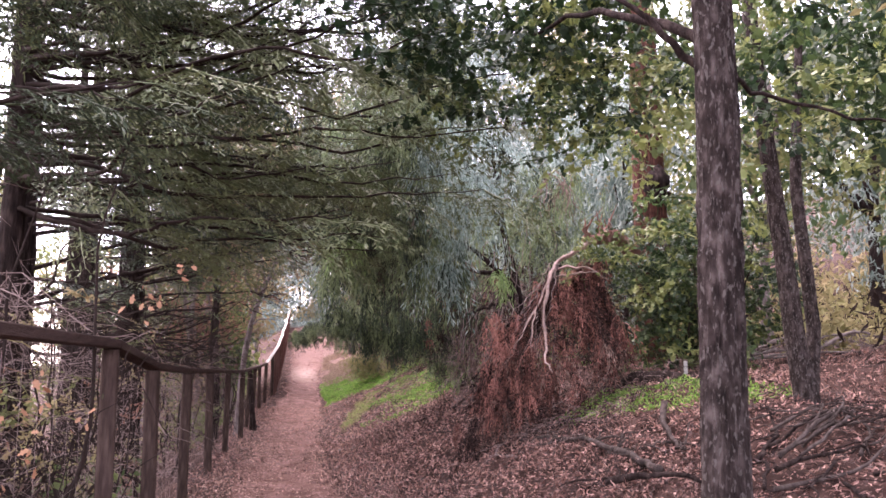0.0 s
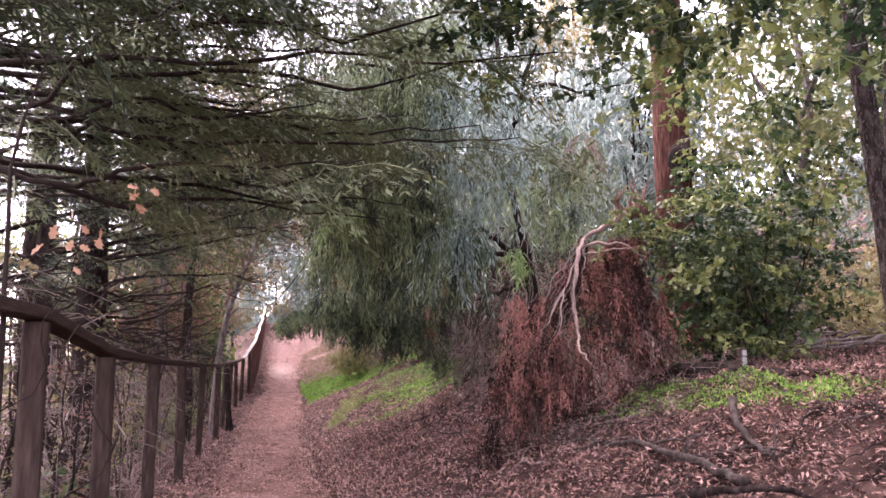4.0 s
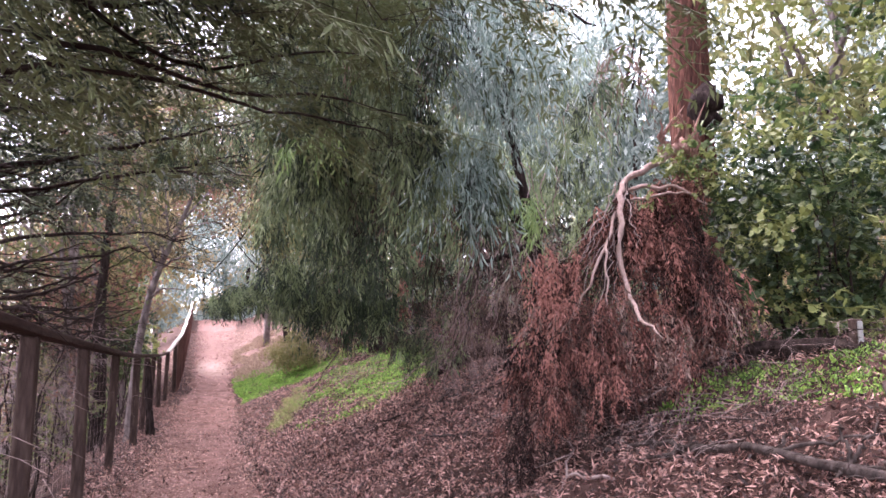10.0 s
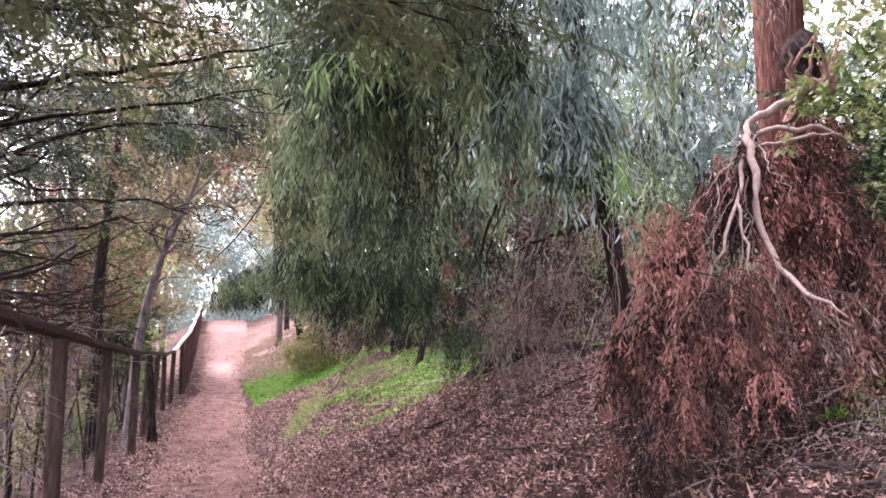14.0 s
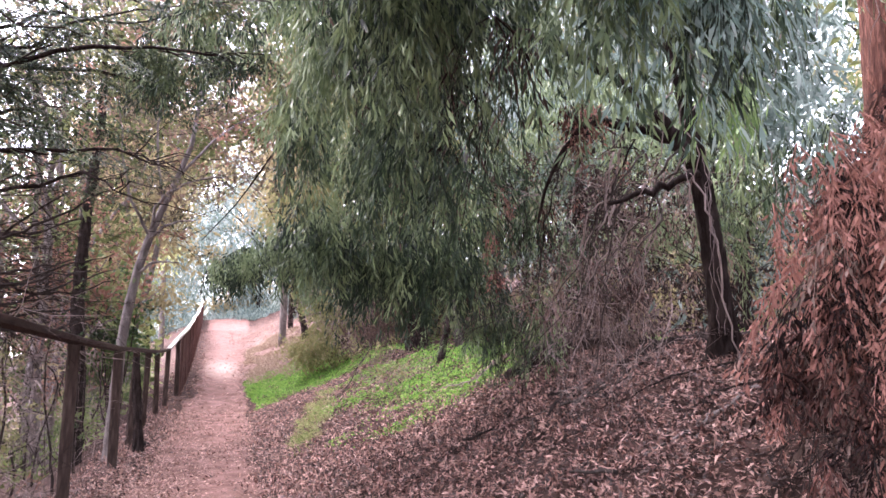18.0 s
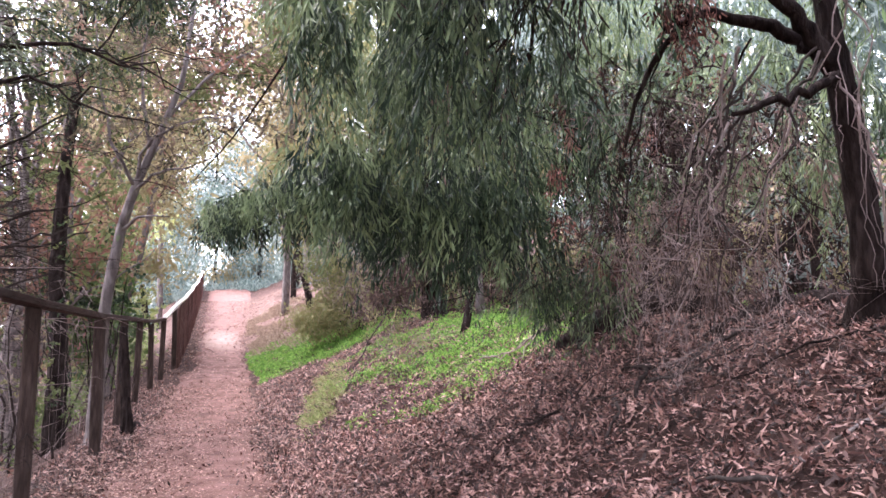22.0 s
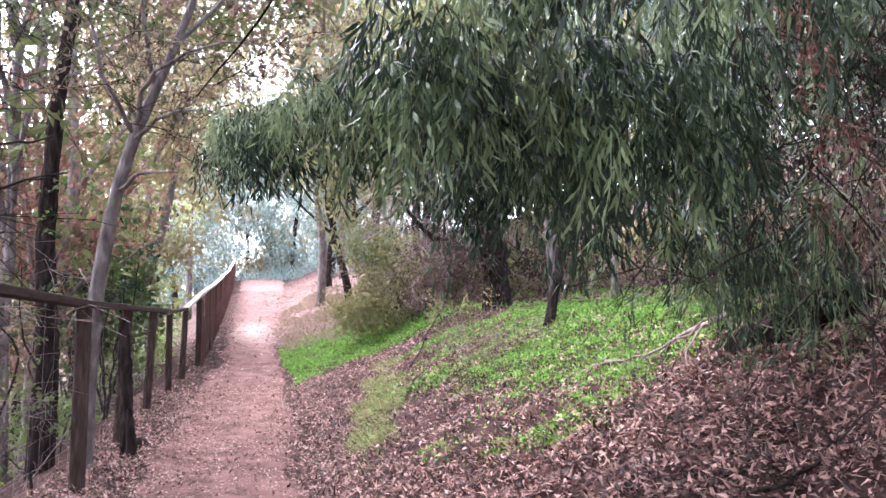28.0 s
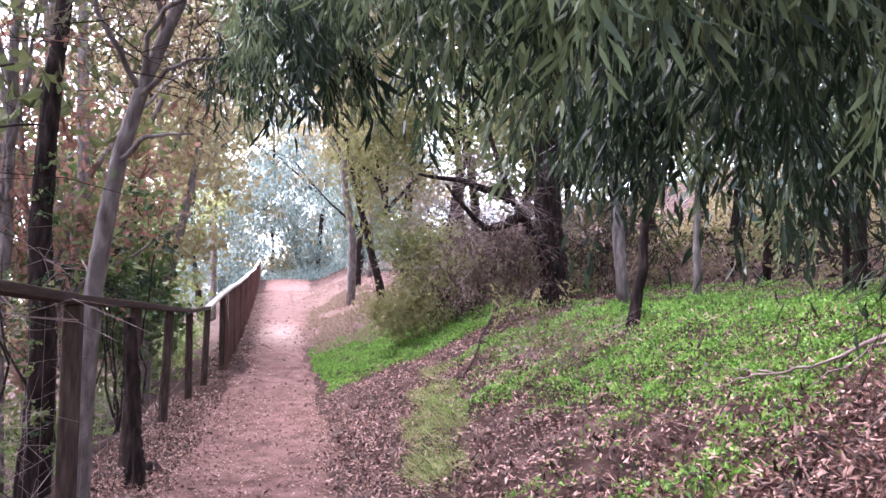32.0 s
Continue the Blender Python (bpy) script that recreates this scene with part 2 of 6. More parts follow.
class Build:
    """Collects vertices and faces of one mesh."""

    def __init__(self):
        self.v, self.f, self.n = [], [], 0

    def add(self, verts, faces):
        self.v.append(np.asarray(verts, float))
        self.f += [[i + self.n for i in f] for f in faces]
        self.n += len(verts)

    def tube(self, pts, radii, sides=7, rough=0.0, cap=True):
        pts = np.asarray(pts, float)
        k = len(pts)
        radii = np.broadcast_to(radii, (k,))
        d = np.gradient(pts, axis=0)
        d /= np.linalg.norm(d, axis=1)[:, None] + 1e-9
        up = np.array([0.31, 0.17, 0.93]) if abs(d[0, 2]) < 0.8 else np.array([0.95, 0.2, 0.1])
        a = np.cross(d, up)
        a /= np.linalg.norm(a, axis=1)[:, None] + 1e-9
        b = np.cross(d, a)
        ang = np.arange(sides) * 2 * np.pi / sides
        ring = a[:, None] * np.cos(ang)[None, :, None] + b[:, None] * np.sin(ang)[None, :, None]
        r = radii[:, None, None] * (1 + rough * rng.normal(size=(k, sides, 1)))
        v = (pts[:, None] + ring * r).reshape(-1, 3)
        f = [[i * sides + j, i * sides + (j + 1) % sides, (i + 1) * sides + (j + 1) % sides, (i + 1) * sides + j] for i in range(k - 1) for j in range(sides)]
        if cap:
            f += [list(range(sides))[::-1], [(k - 1) * sides + j for j in range(sides)]]
        self.add(v, f)

    def leaves(self, p, d, side, length, width, bend=0.15, simple=False, sickle=0.0):
        """Lance-shaped blades: base p, direction d, side vector, length and width each. simple: one creased face."""
        p, d, side = (np.asarray(q, float) for q in (p, d, side))
        d = d / (np.linalg.norm(d, axis=1)[:, None] + 1e-9)
        side = side - d * (side * d).sum(1)[:, None]
        side /= np.linalg.norm(side, axis=1)[:, None] + 1e-9
        nrm = np.cross(d, side)
        L, W = np.broadcast_to(length, (len(p),))[:, None], np.broadcast_to(width, (len(p),))[:, None] / 2
        bn = np.broadcast_to(bend, (len(p),))[:, None] * L
        hook = side * L * np.broadcast_to(sickle, (len(p),))[:, None]
        if simple:
            v = np.stack([p, p + d * L * 0.45 - side * W, p + d * L + nrm * bn, p + d * L * 0.45 + side * W], 1).reshape(-1, 3)
            self.add(v, [[4 * i, 4 * i + 1, 4 * i + 2, 4 * i + 3] for i in range(len(p))])
            return
        cols = [p, p + d * L * 0.35 + side * W + nrm * bn * 0.12 + hook * 0.12, p + d * L * 0.35 - side * W + nrm * bn * 0.12 + hook * 0.12,
                p + d * L * 0.72 + side * W * 0.65 + nrm * bn * 0.56 + hook * 0.5, p + d * L * 0.72 - side * W * 0.65 + nrm * bn * 0.56 + hook * 0.5, p + d * L + nrm * bn + hook]
        v = np.stack(cols, 1).reshape(-1, 3)
        f = []
        for i in range(len(p)):
            o = 6 * i
            f += [[o, o + 2, o + 1], [o + 1, o + 2, o + 4, o + 3], [o + 3, o + 4, o + 5]]
        self.add(v, f)

    def lobed(self, p, d, side, size, outline):
        """Flat broad leaves with a lobed outline, given in (along, across)."""
        p, d, side = (np.asarray(q, float) for q in (p, d, side))
        d = d / (np.linalg.norm(d, axis=1)[:, None] + 1e-9)
        side = side - d * (side * d).sum(1)[:, None]
        side /= np.linalg.norm(side, axis=1)[:, None] + 1e-9
        nrm = np.cross(d, side)
        S = np.broadcast_to(size, (len(p),))[:, None]
        cols = [p + (d * u + side * w + nrm * (0.3 * abs(w) + 0.12 * u * u)) * S for u, w in outline]
        v = np.stack(cols, 1).reshape(-1, 3)
        k = len(outline)
        self.add(v, [list(range(k * i, k * i + k)) for i in range(len(p))])

    def mesh(self, name, material, smooth=False):
        return mesh(name, np.concatenate(self.v), self.f, material, smooth)


def part(name, me, parent, m=None, label="", kind=""):
    ob = new(name, me)
    ob.parent = parent
    if m is not None:
        ob.matrix_basis = m
    return tagged(ob, label=label, kind=kind)


def thing(name, at, label, category, group=""):
    ob = new(name)
    ob.location = at
    ob.empty_display_size = 0.2
    return tagged(ob, label=label, category=category, group=group)


def unit(n):
    v = rng.normal(size=(n, 3))
    return v / np.linalg.norm(v, axis=1)[:, None]


def sweep(a, b, n=6, sag=0.0, wob=0.03):
    """Points from a to b, sagging in the middle, with a natural wobble."""
    a, b = np.asarray(a, float), np.asarray(b, float)
    t = np.linspace(0, 1, n)[:, None]
    p = a + (b - a) * t + rng.normal(size=(n, 3)) * wob * np.linalg.norm(b - a) * np.sin(np.pi * t)
    p[:, 2] -= sag * 4 * (t * (1 - t))[:, 0]
    return p


# ---- ground ----
def trail_z(y):
    return np.interp(y, [-30, 0, 3, 7, 14, 18, 22, 27, 30, 36, 42, 55, 72, 90, 130], [0.3, 0, -0.22, -0.45, -0.47, -0.58, -0.52, -0.32, -0.08, 0.45, 0.98, 2.1, 3.9, 5.4, 7.5])


def fence_x(y):
    return np.interp(y, [-20, 6, 14, 17, 20, 25, 27, 29, 30.5, 36, 42, 55, 72, 100], [-1.3, -1.15, -1.1, -1.0, -0.88, -0.78, -0.68, -0.48, -0.3, -0.15, -0.02, 0.2, 0.5, 1.5])


def edge_x(y):
    """Foot of the bank beside the trail."""
    return np.interp(y, [-10, 4, 8, 13, 18, 23, 29, 33, 38, 45, 55, 72, 100], [2.6, 2.3, 1.7, 1.3, 1.12, 1.25, 1.42, 1.55, 1.75, 2.2, 3.1, 4.4, 6])


def ground(x, y):
    x, y = np.asarray(x, float), np.asarray(y, float)
    z = trail_z(y)
    r = np.maximum(0, x - edge_x(y))
    bank = 0.44 * np.minimum(r, 3.2) + 0.10 * np.maximum(0, r - 3.2)
    bank = bank * np.interp(y, [-20, 2, 9, 80], [0.25, 0.45, 1, 1])
    bank = bank + np.maximum(0, x - 14) * 0.18
    l = np.maximum(0, fence_x(y) - 0.25 - x)
    drop = -0.55 * np.minimum(l, 8) - 0.1 * np.maximum(0, l - 8)
    rough = 0.035 * np.sin(1.9 * x + 0.7 * y) * np.sin(1.3 * y - 0.4 * x) + 0.02 * np.sin(5.1 * x + 2.2) * np.sin(4.3 * y + 1.1 * x)
    mound = 0.05 * np.sin(6.3 * x + 2.1 * np.sin(2.7 * y)) * np.sin(5.4 * y + 1.7 * np.sin(3.3 * x)) + 0.03 * np.sin(11 * x - 7 * y) * np.sin(9 * y + 4 * x)
    bank = bank + mound * np.clip(r / 0.6, 0, 1)
    return z + bank + drop + rough * np.clip(np.abs(x - 0.3) - 0.5, 0.15, 1)


def ground_grid(name, xs, ys, material, lift=0.0):
    X, Y = np.meshgrid(xs, ys)
    Z = ground(X, Y) + lift
    v = np.stack([X, Y, Z], -1).reshape(-1, 3)
    nx = len(xs)
    f = [[j * nx + i, j * nx + i + 1, (j + 1) * nx + i + 1, (j + 1) * nx + i] for j in range(len(ys) - 1) for i in range(nx - 1)]
    return mesh(name, v, f, material, True)


xs = np.concatenate([np.linspace(-400, -12, 14), np.arange(-11, -2, 0.5), np.arange(-2, 8, 0.13), np.arange(8, 26, 0.8), np.linspace(27, 400, 14)])
ys = np.concatenate([np.linspace(-400, -12, 12), np.arange(-11, 3, 0.6), np.arange(3, 30, 0.16), np.arange(30, 92, 0.6), np.linspace(94, 700, 16)])
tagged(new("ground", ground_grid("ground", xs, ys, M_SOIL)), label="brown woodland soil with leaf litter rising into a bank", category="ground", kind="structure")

# the trodden trail, a thin sheet on the soil with wavering edges
ty = np.concatenate([np.arange(-6, 3, 0.3), np.arange(3, 34, 0.09), np.arange(34, 75, 0.3)])
tv, tf = [], []
TN = 22
for i, y in enumerate(ty):
    a = fence_x(y) + 0.36 + 0.08 * math.sin(1.7 * y) + 0.05 * math.sin(4.1 * y)
    b = float(np.interp(y, [-6, 8, 14, 20, 23, 28, 36, 42, 55, 72, 92], [0.95, 0.83, 0.8, 1.0, 1.2, 1.38, 1.6, 2.0, 3.0, 4.2, 5.5])) + 0.06 * math.sin(1.1 * y + 1) + 0.05 * math.sin(3.7 * y)
    for k in range(TN):
        x = a + (b - a) * k / (TN - 1)
        u = min(k, TN - 1 - k) / (TN - 1)
        bump = 0.009 * noise.noise(Vector((x * 1.3, y * 0.8, 0))) + 0.003 * noise.noise(Vector((x * 9, y * 7, 3)))
        lift = (0.03 if y < 30 else 0.065) + bump * (1 if y < 34 else 0.3)
        ragged = 0.02 * noise.noise(Vector((x * 6, y * 7, 9))) + 0.015 * noise.noise(Vector((x * 2, y * 1.2, 5)))
        tv.append((x, y, float(ground(x, y)) + (-0.04 if u == 0 else min(lift, -0.03 + 0.62 * u + ragged))))
    if i:
        tf += [[(i - 1) * TN + k, (i - 1) * TN + k + 1, i * TN + k + 1, i * TN + k] for k in range(TN - 1)]
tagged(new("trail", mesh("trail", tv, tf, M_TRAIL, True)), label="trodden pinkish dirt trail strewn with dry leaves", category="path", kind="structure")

# ---- leafy sprays, each mesh shared by many parts ----
LOBES = [(0, 0), (0.16, 0.16), (0.28, 0.12), (0.42, 0.40), (0.55, 0.22), (0.78, 0.27), (1, 0), (0.78, -0.27), (0.55, -0.22), (0.42, -0.40), (0.28, -0.12), (0.16, -0.16)]
OVAL = [(0, 0), (0.25, 0.24), (0.6, 0.27), (0.88, 0.12), (1, 0), (0.88, -0.12), (0.6, -0.27), (0.25, -0.24)]


def gum_spray(material, n=70, length=0.9, leaf=0.122, spread=0.16, wide=0.019, simple=False, loose=0.33):
    """A weeping spray of narrow sickle leaves: a drooping twig with side twigs that hang from it."""
    b = Build()
    for s in range(5):
        a = rng.uniform(0, 2 * math.pi)
        out = np.array((math.cos(a), math.sin(a), 0)) * spread * rng.uniform(0.5, 1.9)
        tip = out + np.array([0, 0, -length * rng.uniform(0.45, 1.0)])
        t = np.linspace(0, 1, 6)[:, None]
        line = out * (1 - (1 - t) ** 2.2) + np.array((0, 0, tip[2])) * t ** 1.5 + rng.normal(size=(6, 3)) * 0.012 * t
        b.tube(line[::2] if simple else line, np.linspace(0.005, 0.0015, 3 if simple else 6), 3, cap=False)
        k = n // 5
        t = rng.uniform(0.12, 1.0, k) ** 0.7
        p = np.stack([np.interp(t, np.linspace(0, 1, 6), line[:, c]) for c in range(3)], 1)
        away = rng.normal(size=(k, 3))
        away[:, 2] = 0
        d = away * loose + np.array([0, 0, -1.0]) + out * 0.8
        b.leaves(p + away * 0.02, d, rng.normal(size=(k, 3)), leaf * rng.uniform(0.55, 1.15, k), wide * rng.uniform(0.7, 1.3, k) * (1.2 if simple else 1), rng.normal(size=k) * 0.2, simple, rng.normal(size=k) * 0.14)
    return b.mesh("gum_spray", material)


def fir_spray(material, length=0.7):
    """A flat frond along +x with tufts of short needles on side twigs."""
    b = Build()
    main = sweep((0, 0, 0), (length, 0, -0.10 * length), 4, wob=0.02)
    b.tube(main, np.linspace(0.006, 0.002, 4), 3, cap=False)
    P, D = [], []
    for s in np.linspace(0.12, 0.97, 8):
        o = np.array([np.interp(s, np.linspace(0, 1, 4), main[:, c]) for c in range(3)])
        for side in (-1, 1):
            reach = length * 0.42 * (1.05 - s) + 0.05
            e = o + np.array([reach * 0.7, side * reach * 0.75, -0.04 - 0.05 * rng.random()])
            b.add([o, o + (0, 0, 0.004), e], [[0, 1, 2]])
            k = max(4, int(reach / 0.024))
            t = rng.uniform(0, 1, k)[:, None]
            P.append(o + (e - o) * t)
            u = (e - o) / np.linalg.norm(e - o)
            w = np.array([-u[1], u[0], 0]) * np.where(np.arange(k) % 2, 1, -1)[:, None]
            D.append(u * 0.7 + w * 0.8 + rng.normal(size=(k, 3)) * 0.3)
    P, D = np.concatenate(P), np.concatenate(D)
    b.leaves(P, D, np.cross(D, (0, 0, 1)), rng.uniform(0.04, 0.08, len(P)), 0.016, 0.05, True)
    return b.mesh("fir_spray", material)


def broad_spray(material, n=34, length=0.6, leaf=0.075, outline=LOBES, spread=0.6):
    """A branching twig along +x with broad leaves."""
    b = Build()
    lines = [sweep((0, 0, 0), (length, 0, 0.02), 5, wob=0.04)]
    for s in (0.25, 0.45, 0.6, 0.78):
        o = lines[0][int(s * 4)]
        lines.append(sweep(o, o + np.array([0.3, rng.choice((-1, 1)) * 0.35, rng.normal() * 0.2]) * length * spread * 1.4, 4, wob=0.05))
    for ln in lines:
        b.tube(ln, np.linspace(0.006, 0.002, len(ln)), 3, cap=False)
        k = n // 5
        t = rng.uniform(0.2, 1, k)
        p = np.stack([np.interp(t, np.linspace(0, 1, len(ln)), ln[:, c]) for c in range(3)], 1)
        d = rng.normal(size=(k, 3)) * 0.8 + np.array([0.7, 0, -0.35])
        b.lobed(p, d, np.cross(d, rng.normal(size=(k, 3)) * 0.5 + np.array([0, 0, 1])), leaf * rng.uniform(0.6, 1.25, k), outline)
    return b.mesh("leafy_spray", material)


def bare_spray(material, length=0.9, n=7, thick=0.005, droop=0.0):
    """Leafless forking twigs along +x."""
    b = Build()
    main = sweep((0, 0, 0), (length, 0, -droop), 5, wob=0.06)
    b.tube(main, np.linspace(thick, thick * 0.3, 5), 3, cap=False)
    for i in range(n):
        o = main[rng.integers(1, 4)]
        e = o + (np.array([0.5, 0, -droop]) + rng.normal(size=3) * 0.55) * length * rng.uniform(0.25, 0.55)
        ln = sweep(o, e, 3, wob=0.1)
        b.tube(ln, np.linspace(thick * 0.5, thick * 0.2, 3), 3, cap=False)
        o2 = ln[1]
        b.tube([o2, o2 + rng.normal(size=3) * length * 0.14], [thick * 0.3, thick * 0.15], 3, cap=False)
    return b.mesh("bare_twig", material)


GUM = [gum_spray(M_GUM, 95, rng.uniform(0.5, 0.9), 0.105, 0.14, 0.0145, loose=0.32) for i in range(10)]
GUM_FAR = [gum_spray(M_GUM, 85, rng.uniform(0.5, 0.95), 0.108, 0.15, 0.0145, simple=True, loose=0.32) for i in range(8)]
PALE_FAR = [gum_spray(M_GUM_PALE, 72, rng.uniform(0.7, 1.0), simple=True) for i in range(5)]
DEAD_FAR = [gum_spray(M_DEAD, 80, rng.uniform(0.55, 0.85), 0.09, 0.12, 0.019, True, 0.5) for i in range(6)]
DRY_FAR = [gum_spray(M_DRY, 44, rng.uniform(0.8, 1.1), 0.12, 0.2, 0.02, True) for i in range(5)]
GUM_SMALL = [gum_spray(M_GUM, 75, 0.58, 0.112, 0.12, 0.0165, loose=0.36) for i in range(4)]
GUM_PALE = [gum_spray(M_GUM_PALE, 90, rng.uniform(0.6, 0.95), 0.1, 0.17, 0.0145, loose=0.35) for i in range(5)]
LIME = [gum_spray(M_LIME, 50, 0.45, 0.12, 0.14) for i in range(2)]
DEAD = [gum_spray(M_DEAD, 105, rng.uniform(0.55, 0.9), 0.088, 0.12, 0.019, loose=0.5) for i in range(8)]
DRY = [gum_spray(M_DRY, 44, rng.uniform(0.8, 1.1), 0.11, 0.2, 0.014) for i in range(5)]
FIR = [fir_spray(M_FIR, rng.uniform(0.55, 0.85)) for i in range(6)]
OAK = [broad_spray(M_OAK, 30, 0.6, 0.085) for i in range(6)]
AUTUMN = [broad_spray(M_AUTUMN, 26, 0.6, 0.055, OVAL) for i in range(5)]
OLIVE = [broad_spray(M_OLIVE, 50, 0.6, 0.05, OVAL) for i in range(5)]
IVY = [broad_spray(M_OAK, 40, 0.4, 0.06, LOBES) for i in range(3)]
BARE = [bare_spray(M_TWIG, 0.9) for i in range(5)]
BARE_GREY = [bare_spray(M_GREYTWIG, 0.9, droop=0.3) for i in range(4)]


def clump(material, n=230, leaf=0.09, wide=0.05, hang=0.0):
    """A loose, uneven tuft of leaves about a metre across, for trees farther off."""
    b = Build()
    cores = unit(9) * rng.uniform(0.15, 0.55, (9, 1)) * np.array((1, 1, 0.7))
    for c in cores[:5]:
        b.tube([(0, 0, -0.2), c * 0.5 + rng.normal(size=3) * 0.04, c], [0.012, 0.008, 0.003], 3, cap=False)
    p = cores[rng.integers(9, size=n)] + rng.normal(size=(n, 3)) * 0.14
    d = rng.normal(size=(n, 3)) + np.array((0, 0, -hang))
    b.leaves(p, d, rng.normal(size=(n, 3)), leaf * rng.uniform(0.6, 1.3, n), wide * rng.uniform(0.7, 1.2, n), rng.normal(size=n) * 0.2, True)
    return b.mesh("leaf_clump", material)


C_OAK = [clump(M_OAK, 72, 0.135, 0.09) for i in range(4)]
C_BRIGHT = [clump(M_BRIGHT, 70, 0.13, 0.085) for i in range(4)]
C_OLIVE = [clump(M_OLIVE, 76, 0.13, 0.062, 0.5) for i in range(4)]
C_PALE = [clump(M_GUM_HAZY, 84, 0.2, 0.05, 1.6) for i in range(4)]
C_AUTUMN = [clump(M_AUTUMN, 75, 0.075, 0.05) for i in range(4)]
C_DRY = [clump(M_DRY, 84, 0.125, 0.034, 0.8) for i in range(3)]


def spin(p, yaw=None, pitch=0.0, roll=0.0, s=1.0):
    yaw = rng.uniform(0, 2 * math.pi) if yaw is None else yaw
    return Matrix.LocRotScale(Vector([float(c) for c in p]), Euler((roll, pitch, yaw)), Vector((s, s, s)))


def rel(tree, p):
    return np.asarray(p, float) - np.array(tree.location)


CARRIERS = {}


def nearest_limb(tree, p):
    """The limb that carries a spray: the closest one of the tree, else the tree itself."""
    best, who = 1e9, tree
    for ob, line in CARRIERS.get(tree.name, ()):
        d = np.min(np.sum((line - p) ** 2, axis=1))
        if d < best:
            best, who = d, ob
    return who


def sprays(tree, pts, meshes, name="leafy_spray", yaw=None, pitch=(0, 0), size=(0.8, 1.25)):
    for i, p in enumerate(pts):
        y = None if yaw is None else (yaw(p) if callable(yaw) else yaw)
        part(name, meshes[int(rng.integers(len(meshes)))], nearest_limb(tree, np.asarray(p)), spin(rel(tree, p), y, rng.uniform(*pitch) if pitch[1] > pitch[0] else pitch[0], rng.normal() * 0.15, rng.uniform(*size)))


def trunk(tree, pts, radii, material, name="trunk", sides=12, rough=0.05, label="", furrow=0.0):
    """A tapering stem through pts; furrow: depth of the bark's ridges as a share of the radius."""
    b = Build()
    pts = np.asarray(pts, float)
    t = np.linspace(0, 1, len(pts))
    n = max(8, 3 * len(pts)) if not furrow else 60
    tt = np.linspace(0, 1, n)
    q = np.stack([np.interp(tt, t, pts[:, c]) for c in range(3)], 1)
    for i in range(3 if furrow else 1):
        q[1:-1] = (q[:-2] + 2 * q[1:-1] + q[2:]) / 4
    if not furrow:
        q[1:-1] += rng.normal(size=(n - 2, 3)) * 0.012
    b.tube(q - np.array(tree.location), np.interp(tt, t, radii), sides, rough)
    if furrow:
        v = b.v[0].reshape(n, sides, 3)
        c = (q - np.array(tree.location))[:, None]
        a = np.arange(sides)[None, :] * 2 * np.pi / sides
        h = (tt * np.linalg.norm(pts[-1] - pts[0]))[:, None]
        f = np.abs(np.sin(sides * 0.2 * a + 1.6 * np.sin(1.7 * h + 2 * np.sin(a)) + 0.8 * np.sin(5.3 * h + 3 * a))) + 0.4 * rng.random((n, sides))
        b.v[0] = (c + (v - c) * (1 + furrow * (f - 0.7))[..., None]).reshape(-1, 3)
    ob = part(name, b.mesh(name, material, True), tree, label=label)
    if name in ("limb", "stem", "second_stem", "stripped_branch"):
        CARRIERS.setdefault(tree.name, []).append((ob, q))
    return ob


# ---- fence ----
def rail_z(y):
    return float(np.interp(y, [-10, 5.9, 7.7, 10.3, 13.5, 16, 19.6, 22, 24.5, 27, 28.7, 30.2, 32.5, 36, 42, 55, 72], [1.5, 1.36, 1.19, 1.11, 1.06, 1.0, 0.96, 0.98, 0.99, 1.0, 1.1, 1.4, 1.66, 1.92, 2.45, 3.55, 5.35]))


POST_Y = [0.6, 3.2, 5.9, 7.75, 10.3, 13.4, 16.3, 19.6, 21.9, 24.5, 26.8, 28.4, 30.2, 32.4, 34.8, 37.2, 39.6, 42.0, 44.5, 47.0, 49.5, 52.0, 54.5, 57.0, 59.5, 62.0, 64.5, 67.0, 69.5, 72.0]
fence = thing("fence", (-1.1, 20, 0), "weathered dark brown wooden post and rail fence", "fence")


def box_mesh(name, sx, sy, sz, material, bevel=0.008):
    bm = bmesh.new()
    bmesh.ops.create_cube(bm, size=1, matrix=Matrix.Diagonal((sx, sy, sz, 1)))
    bmesh.ops.bevel(bm, geom=bm.edges[:], offset=bevel, segments=1, affect="EDGES")
    me = bpy.data.meshes.new(name)
    bm.to_mesh(me)
    bm.free()
    me.materials.append(material)
    return me


tops = []
for i, y in enumerate(POST_Y):
    x = float(fence_x(y))
    top = rail_z(y)
    foot = float(ground(x, y)) - 0.15
    b = box_mesh("post", 0.108, 0.108, top - foot, M_POST, 0.01)
    lean = rng.normal() * 0.025 + 0.02
    m = Matrix.Translation((x + 1.1, y - 20, (top + foot) / 2)) @ Euler((rng.normal() * 0.012, lean, rng.normal() * 0.1)).to_matrix().to_4x4()
    part("post", b, fence, m)
    tops.append(Vector((x + lean * (top - foot) / 2, y, top)))
for a, b in zip(tops, tops[1:]):
    d = b - a
    for name, w, h, dz in (("cap_rail", 0.13, 0.06, 0.034) if a.y < 26 else ("cap_rail", 0.11, 0.055, 0.03),):
        # cap rails beyond y 28 take the paler material
        me = box_mesh(name, w, d.length - 0.004, h, M_PALE_RAIL if a.y > 28 else M_RAIL, 0.006)
        q = d.to_track_quat("Y", "Z").to_matrix().to_4x4()
        part(name, me, fence, Matrix.Translation((a + b) / 2 - Vector(fence.location) + Vector((0, 0, dz))) @ q)
